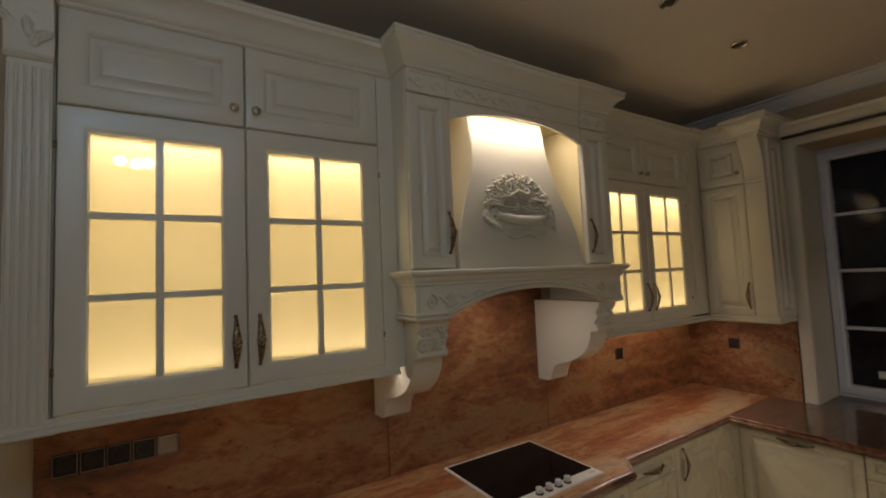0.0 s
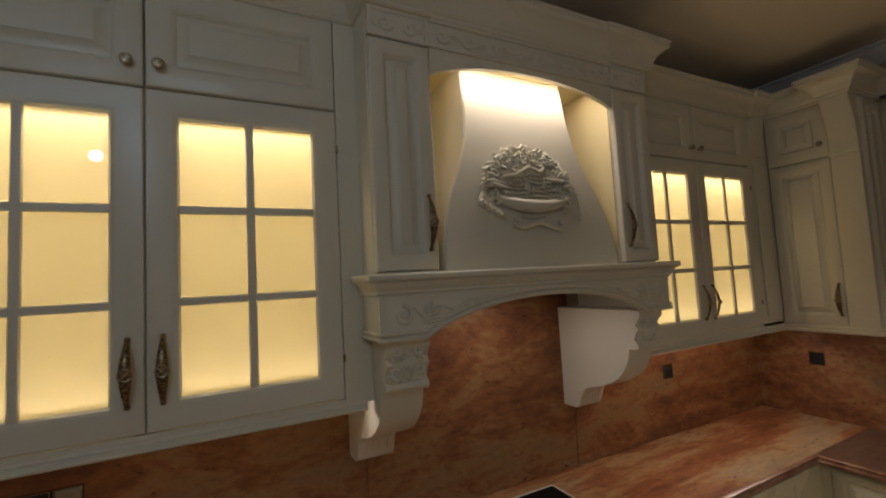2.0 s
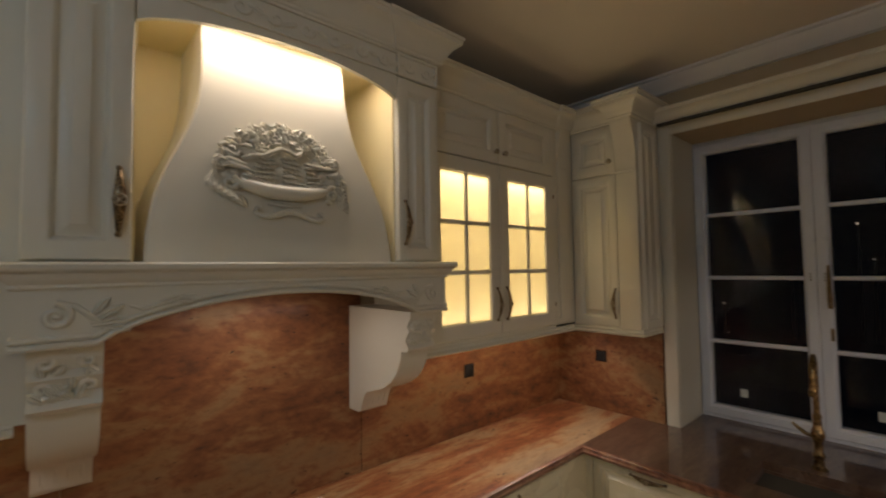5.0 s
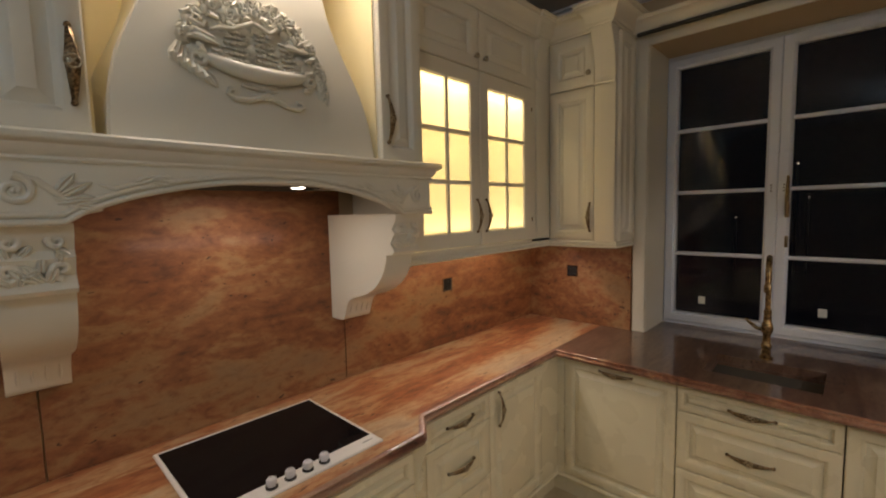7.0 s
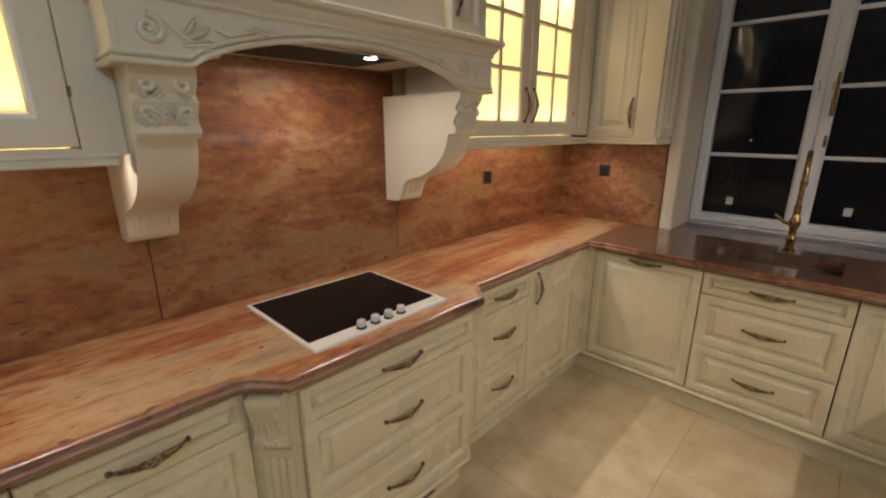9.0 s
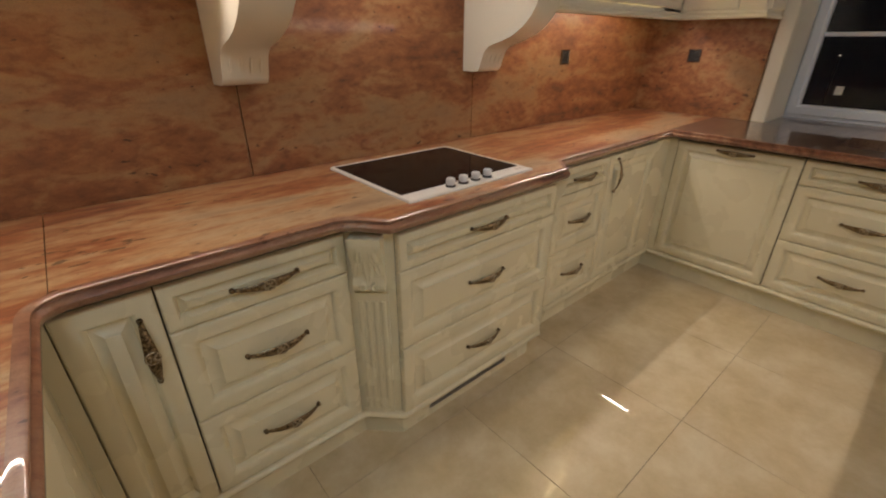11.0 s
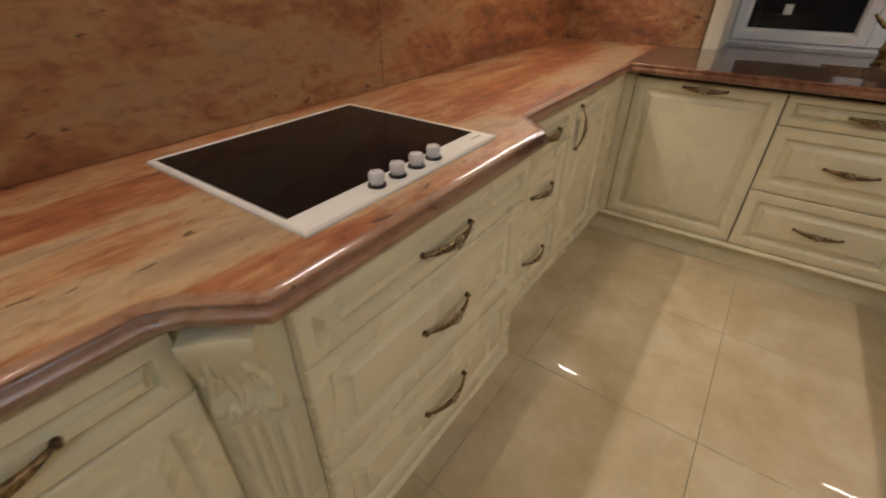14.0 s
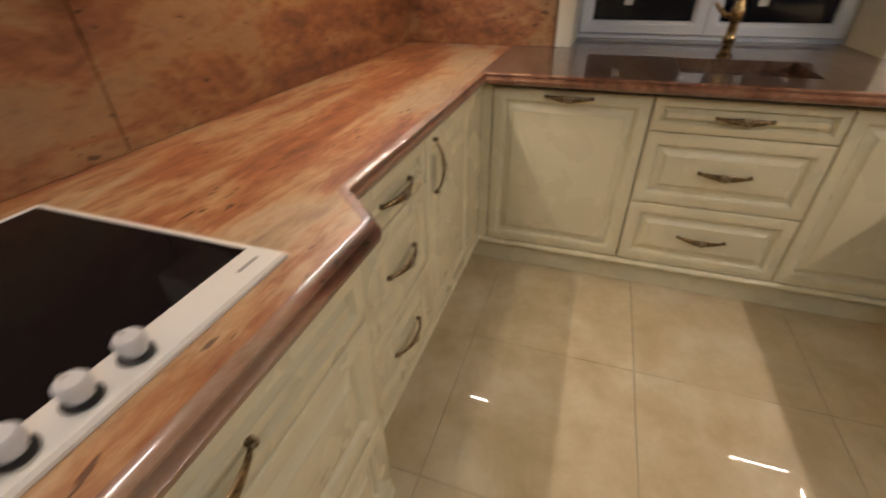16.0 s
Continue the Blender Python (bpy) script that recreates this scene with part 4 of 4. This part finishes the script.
# arched fascia with bead mouldings following the bow
FLAT = 0.505
part("fascia", arched_board(0.660, 1.892, 1.752, 0.105, -0.525, -0.490, FLAT), CREAM, hood)
for s in (-1, 1):
    part("fascia_return", B(*sorted((s * 0.632, s * 0.660)), -0.490, -0.20, 1.752, 1.892), CREAM, hood)
for off, rad, yy in ((0.004, 0.0075, -0.529), (0.021, 0.0065, -0.527)):
    pts = [(-0.664, yy, 1.752 + off)] + [(u, yy, 1.752 + off + (0 if abs(u) >= FLAT else arch(u, FLAT, 0, 0.105))) for u in [-0.655 + 1.31 * i / 44 for i in range(45)]] + [(0.664, yy, 1.752 + off)]
    part("bead", tube(bmesh.new(), pts, rad, 8), CREAM, hood)
    for s in (-1, 1):
        part("bead", tube(bmesh.new(), [(s * 0.662, yy, 1.752 + off), (s * 0.662, -0.30, 1.752 + off)], rad, 8), CREAM, hood)
for s in (-1, 1):
    bm = bmesh.new()
    y = -0.527
    tube(bm, spiral((s * 0.585, 1.826), 0.032, 1.35, radians(90), s, y, 22), [0.0095 - 0.004 * i / 21 for i in range(22)], 8)
    ball(bm, (s * 0.585, y, 1.826), 0.008)
    tube(bm, [(s * 0.585, y, 1.857), (s * 0.55, y, 1.850), (s * 0.52, y, 1.822), (s * 0.49, y, 1.800)], [0.005, 0.007, 0.008, 0.004], 8)
    for k, (u, z, ang, ln) in enumerate(((0.525, 1.805, 30, 0.085), (0.525, 1.812, 52, 0.070), (0.520, 1.80, 8, 0.080), (0.50, 1.795, -12, 0.065), (0.38, 1.842, 20, 0.06), (0.34, 1.852, -5, 0.05))):
        leaf(bm, (s * u, z), ln, 0.023, radians(ang) if s < 0 else radians(180 - ang), y + 0.003, 0.015)
    tube(bm, [(s * 0.44, y, 1.842), (s * 0.41, y, 1.832), (s * 0.37, y, 1.845), (s * 0.33, y, 1.862), (s * 0.29, y, 1.866)], [0.003, 0.006, 0.006, 0.005, 0.002], 6)
    box(bm, *sorted((s * 0.500, s * 0.645)), -0.527, -0.524, 1.778, 1.781)
    box(bm, *sorted((s * 0.640, s * 0.643)), -0.527, -0.524, 1.778, 1.882)
    part("scroll_carving", bm, CREAM, hood, "carved acanthus scroll")

# corbels
CORB = [(-0.001, 1.252), (-0.085, 1.256), (-0.104, 1.264), (-0.114, 1.280), (-0.124, 1.310), (-0.140, 1.345), (-0.165, 1.366), (-0.205, 1.378), (-0.250, 1.390), (-0.305, 1.412), (-0.355, 1.442), (-0.395, 1.482), (-0.420, 1.525), (-0.430, 1.560), (-0.432, 1.583),
        (-0.472, 1.586), (-0.484, 1.598), (-0.478, 1.612), (-0.464, 1.630), (-0.474, 1.652), (-0.490, 1.672), (-0.474, 1.690), (-0.488, 1.712), (-0.500, 1.728), (-0.500, 1.752), (-0.001, 1.752)]
for s in (-1, 1):
    xa, xb = sorted((s * 0.490, s * 0.634))
    c = part("corbel", side_prism(bmesh.new(), CORB, xa, xb), CREAM, hood, "S-shaped bracket under the mantle")
    bm = bmesh.new()
    rng = random.Random(21)
    for i in range(14):
        leaf(bm, (xa + 0.012 + 0.128 * rng.random(), 1.61 + 0.08 * rng.random()), 0.045, 0.024, radians(rng.uniform(20, 160)), -0.474, 0.020)
    for k in (-1, 1):
        tube(bm, spiral(((xa + xb) / 2 + k * 0.040, 1.712), 0.020, 1.1, radians(90), k, -0.490), [0.008 - 0.004 * i / 15 for i in range(16)], 8)
        tube(bm, spiral(((xa + xb) / 2 + k * 0.045, 1.645), 0.022, 1.1, radians(-90), -k, -0.478), [0.009 - 0.004 * i / 15 for i in range(16)], 8)
    part("leaf_carving", bm, CREAM, c, "carved leaves and scrolls")
    for i in range(4):
        x = xa + 0.026 + 0.031 * i
        part("rib", tube(bmesh.new(), [(x, -0.115, 1.288), (x, -0.125, 1.310), (x, -0.138, 1.338)], [0.002, 0.0045, 0.002], 8), CREAM, c)

# hood underside with filter
bm = B(-0.486, 0.486, -0.488, -0.001, 1.868, 1.876)
part("soffit", bm, CREAM, hood)
f = part("filter", B(-0.28, 0.28, -0.40, -0.10, 1.858, 1.867, 0.003), STEEL, hood, "dark steel extractor insert")
for i in range(9):
    part("louvre", B(-0.26, 0.26, -0.385 + i * 0.031, -0.370 + i * 0.031, 1.8545, 1.8575), GAP, f)

part("lamp_lens", lathe(bmesh.new(), [(0.026, 0.0), (0.026, 0.003), (0.020, 0.005), (0.008, 0.006)], 20, Matrix.Translation((0.155, -0.360, 1.8575)) @ Matrix.Rotation(math.pi, 4, "X")), LAMP_GLASS, f, "round lit hood lamp")

# ---- hob ----
hob = thing("hob", "black ceramic hob with a white enamel frame and four knobs", "hob", place(0.0, -0.615, TOPZ))
bm = rings(bmesh.new(), 0, 0.60, 0, 0.523, [(0, 0), (0, 0.005), (0.004, 0.009), (0.012, 0.009), (0.013, 0.006), (0.013, 0.0)], True)
bmesh.ops.transform(bm, verts=bm.verts[:], matrix=Matrix(((1, 0, 0, 0), (0, 0, 1, 0), (0, 1, 0, 0), (0, 0, 0, 1))))
box(bm, 0.012, 0.588, 0.008, 0.062, 0.001, 0.0088)
part("frame", bm, ENAMEL, hob)
part("glass", B(0.0125, 0.5875, 0.062, 0.5105, 0.001, 0.0075), CERAMIC, hob, "black ceramic glass plate")
for i in range(4):
    k = part("knob", lathe(bmesh.new(), [(0.012, 0.002), (0.0125, 0.009), (0.0155, 0.012), (0.0158, 0.024), (0.0130, 0.028), (0.005, 0.028)], 20), KNOB, hob, "pearl grey rotary knob", place(0.200 + 0.0600 * i, 0.034, 0.0088))
    # dark ring drawn in place of the knob's contact shadow
    part("shade_ring", lathe(bmesh.new(), [(0.0185, 0), (0.0185, 0.003), (0.0150, 0.005), (0.0100, 0.005)], 20), BLACK, k, "black ring for the shade under the knob")
    part("pointer", B(-0.0015, 0.0015, 0.004, 0.015, 0.0278, 0.0288), GREY_INK, k)
part("maker_mark", B(0.535, 0.575, 0.030, 0.036, 0.0086, 0.0092), GREY_INK, hob, "small grey maker's mark")


# ---- sockets ----
def socket(w, m, label, n=1, silver=()):
    t = thing("power_socket", label, "socket", m)
    for i in range(n):
        x = i * w
        f = part("frame", rings(bmesh.new(), x, x + w - 0.0015, 0, 0.080, [(0, 0), (0, -0.006), (0.002, -0.009), (0.006, -0.009), (0.008, -0.005), (0.008, 0)], True), DARK_CHROME, t)
        face = STEEL if i in silver else BLACK
        part("plate", B(x + 0.0075, x + w - 0.009, -0.0045, -0.001, 0.0075, 0.0725), face, f)
        part("insert", lathe(bmesh.new(), [(0.0268, 0), (0.0268, 0.004), (0.021, 0.004), (0.019, -0.004), (0.004, -0.004)], 24, Matrix.Translation((x + w / 2 - 0.001, -0.003, 0.040)) @ Matrix.Rotation(radians(90), 4, "X")), face, f)
        for s in (-1, 1):
            part("hole", lathe(bmesh.new(), [(0.0026, 0), (0.0026, 0.0006), (0.001, 0.0006)], 10, Matrix.Translation((x + w / 2 - 0.001 + s * 0.0095, 0.0012, 0.040)) @ Matrix.Rotation(radians(90), 4, "X")), BLACK, f)
    return t


socket(0.0772, place(-1.553, 0.0, 1.278), "row of five chrome framed sockets, four black and one silver", 5, (4,))
socket(0.082, place(1.570, 0.0, 1.262), "single chrome framed socket on the granite")
socket(0.082, place(WALL_X - 0.021, -0.31, 1.262, -90), "single chrome framed socket on the side splashback")

# ---- window ----
t = thing("window_1", "white two-sash window with glazing bars, dark night outside", "window", kind="structure")
xf = WIN_X
# casing and reveal
solid("window_casing", B(WALL_X - 0.014, WALL_X + 0.004, WY0, -0.775, TOPZ + 0.0005, 2.82, 0.002), CREAM, "cream casing strip beside the window opening", "casing", kind="structure")
solid("window_casing", B(WALL_X - 0.014, WALL_X + 0.004, WY1 - 0.08, WY1, TOPZ + 0.0005, 2.82, 0.002), CREAM, "cream casing strip beside the window opening", "casing", kind="structure")
solid("window_head", B(WALL_X - 0.012, WALL_X + 0.004, WY1, WY0, WZ1 - 0.004, 2.82, 0.002), CREAM, "cream head board above the window opening", "casing", kind="structure")
solid("window_reveal", B(WALL_X + 0.004, WIN_X, WY0 - 0.004, WY0 + 0.0, TOPZ + 0.0005, WZ1), CREAM, "cream window reveal lining", "casing", kind="structure")
solid("window_reveal", B(WALL_X + 0.004, WIN_X, WY1, WY1 + 0.004, TOPZ + 0.0005, WZ1), CREAM, "cream window reveal lining", "casing", kind="structure")
part("outer_frame", rings(bmesh.new(), 0, WY0 - WY1 - 0.008, 0, WZ1 - TOPZ - 0.001, [(0, 0.06), (0, 0), (0.024, 0), (0.028, 0.004), (0.028, 0.06)], True), WINDOW_WHITE, t, "", place(xf, WY0 - 0.004, TOPZ + 0.0008, -90))
sw = (WY0 - WY1 - 0.008 - 0.018) / 2
for i in range(2):
    y = WY0 - 0.004 - 0.008 - i * (sw + 0.002)
    zh = WZ1 - TOPZ - 0.05
    mg = 0.062
    bm = rings(bmesh.new(), 0, sw, 0, zh, [(0, 0.04), (0, -0.014), (0.005, -0.018), (mg - 0.015, -0.018), (mg - 0.008, -0.012), (mg, -0.002), (mg, 0.04)], True)
    for k in (1, 2, 3):
        z = mg + (zh - 2 * mg) * k / 4
        box(bm, mg - 0.003, sw - mg + 0.003, -0.006, 0.016, z - 0.012, z + 0.012, 0.004)
    s = part("sash", bm, WINDOW_WHITE, t, "white window sash", place(xf, y, TOPZ + 0.024, -90))
    part("pane", B(mg - 0.004, sw - mg + 0.004, 0.005, 0.011, mg - 0.004, zh - mg + 0.004), PANE, s).visible_shadow = False
    bm = bmesh.new()
    hx = sw - 0.03 if i == 0 else 0.03
    for k in range(3):
        box(bm, hx - 0.004, hx + 0.004, -0.0195, -0.0175, 0.875 + 0.018 * k, 0.883 + 0.018 * k)
    part("latch_slot", bm, BLACK, s)
    if i == 1:
        bm = B(0.040, 0.062, -0.030, -0.017, 0.72, 0.80, 0.004)
        tube(bm, [(0.051, -0.030, 0.745), (0.051, -0.055, 0.745), (0.051, -0.060, 0.79), (0.051, -0.056, 0.88), (0.051, -0.048, 0.965)], [0.009, 0.009, 0.011, 0.010, 0.007], 8)
        part("window_handle", bm, BRASS, s, "dark bronze lever handle")
        part("lock", B(0.044, 0.060, -0.024, -0.017, 0.54, 0.61, 0.004), BRASS, s)
    part("sticker", B(mg + 0.15, mg + 0.19, 0.0035, 0.0045, 0.135, 0.185), material("paper_label", (0.62, 0.64, 0.60), 0.7)[0], s, "small pale paper sticker")

# far street lamps in the dark beyond the window
for az, el, r in ((9.5, -1.6, 0.10), (15.5, -4.2, 0.10), (15.2, -7.4, 0.06), (4.4, 3.8, 0.16), (18.3, -5.6, 0.08), (3.4, 0.4, 0.10)):
    d = 60.0
    t = thing("street_lamp", "far lit street lamp in the dark outside the window", "street lamp", place(d * math.cos(radians(az)), d * math.sin(radians(az)) - 1.8, -6.0), "far street lamps")
    top = 1.8 + d * math.tan(radians(el)) + 6.0
    part("pole", tube(bmesh.new(), [(0, 0, 0), (0, 0, top)], [0.06, 0.04], 8), GAP, t)
    part("globe", ball(bmesh.new(), (0, 0, top + r * 0.8), r * 0.6, (1, 1, 1), 2), FAR_LAMP, t, "small glowing globe")

# ---- tap ----
tap = thing("tap", "antique brass tap with a tall curved spout beside the sink", "tap", place(2.50, -1.51, TOPZ, 5))
part("column", lathe(bmesh.new(), [(0.030, 0), (0.031, 0.008), (0.022, 0.016), (0.019, 0.05), (0.024, 0.06), (0.024, 0.075), (0.018, 0.085), (0.018, 0.13), (0.025, 0.145), (0.028, 0.165), (0.025, 0.185), (0.018, 0.20), (0.016, 0.24), (0.019, 0.25), (0.017, 0.262)], 20), OLD_BRASS, tap)
pts = [(0, 0, 0.25), (0, 0, 0.40)] + [(-0.085 + 0.085 * math.cos(a), 0, 0.47 + 0.085 * math.sin(a)) for a in [radians(15 * i) for i in range(0, 13)]] + [(-0.171, 0, 0.44), (-0.172, 0, 0.41)]
part("spout", tube(bmesh.new(), pts, 0.0125, 12, 1.0), OLD_BRASS, tap)
part("nozzle", lathe(bmesh.new(), [(0.015, 0), (0.017, 0.01), (0.017, 0.03), (0.014, 0.038)], 16, Matrix.Translation((-0.172, 0, 0.385))), OLD_BRASS, tap)
bm = tube(bmesh.new(), [(0, 0.02, 0.155), (0, 0.045, 0.16), (-0.005, 0.075, 0.185), (-0.008, 0.095, 0.205)], [0.011, 0.010, 0.008, 0.006], 10)
part("lever", bm, OLD_BRASS, tap)

# ---- ceiling spots ----
for x, y in ((1.42, -1.03), (0.71, -1.05), (0.0, -1.05)):
    t = thing("ceiling_spot", "small recessed chrome ceiling spotlight, switched off", "spotlight", place(x, y, CEIL), "ceiling spotlights")
    part("ring", lathe(bmesh.new(), [(0.040, -0.0005), (0.041, -0.006), (0.036, -0.010), (0.028, -0.006), (0.028, -0.0008)], 24), CHROME, t)
    part("lens", lathe(bmesh.new(), [(0.0275, -0.001), (0.026, -0.004), (0.012, -0.006)], 20), BLACK, t)

# ---- floor tiles ----
TX, TY, P = 0.198, -0.692, 0.621
shared = {}
for i in range(-4, 5):
    for j in range(-1, 6):
        x0, x1 = TX + P * i, TX + P * (i + 1)
        y1, y0 = TY - P * (j - 0), TY - P * (j + 1)
        x1, y1 = min(x1, 2.599), min(y1, 0.0)
        if x1 - x0 < 0.05 or y1 - y0 < 0.05:
            continue
        key = (round(x1 - x0, 3), round(y1 - y0, 3))
        if key not in shared:
            bm = B(0.0008, key[0] - 0.0008, 0.0008, key[1] - 0.0008, -0.004, 0.0, 0.0008, 1)
            shared[key] = finish(bm, False)
        part("tile", shared[key], FLOOR_TILE, floor, "", place(x0, y0, 0.0))

# curtain track under the crown by the window
t = thing("curtain_track", "slim dark curtain track under the crown moulding", "curtain track")
part("rail", B(2.515, 2.545, -2.35, -0.80, 2.803, 2.820, bevel=0.003), GAP, t)
for y in (-0.95, -1.55, -2.15):
    part("clip", B(2.508, 2.552, y - 0.012, y + 0.012, 2.8195, 2.826), STEEL, t)
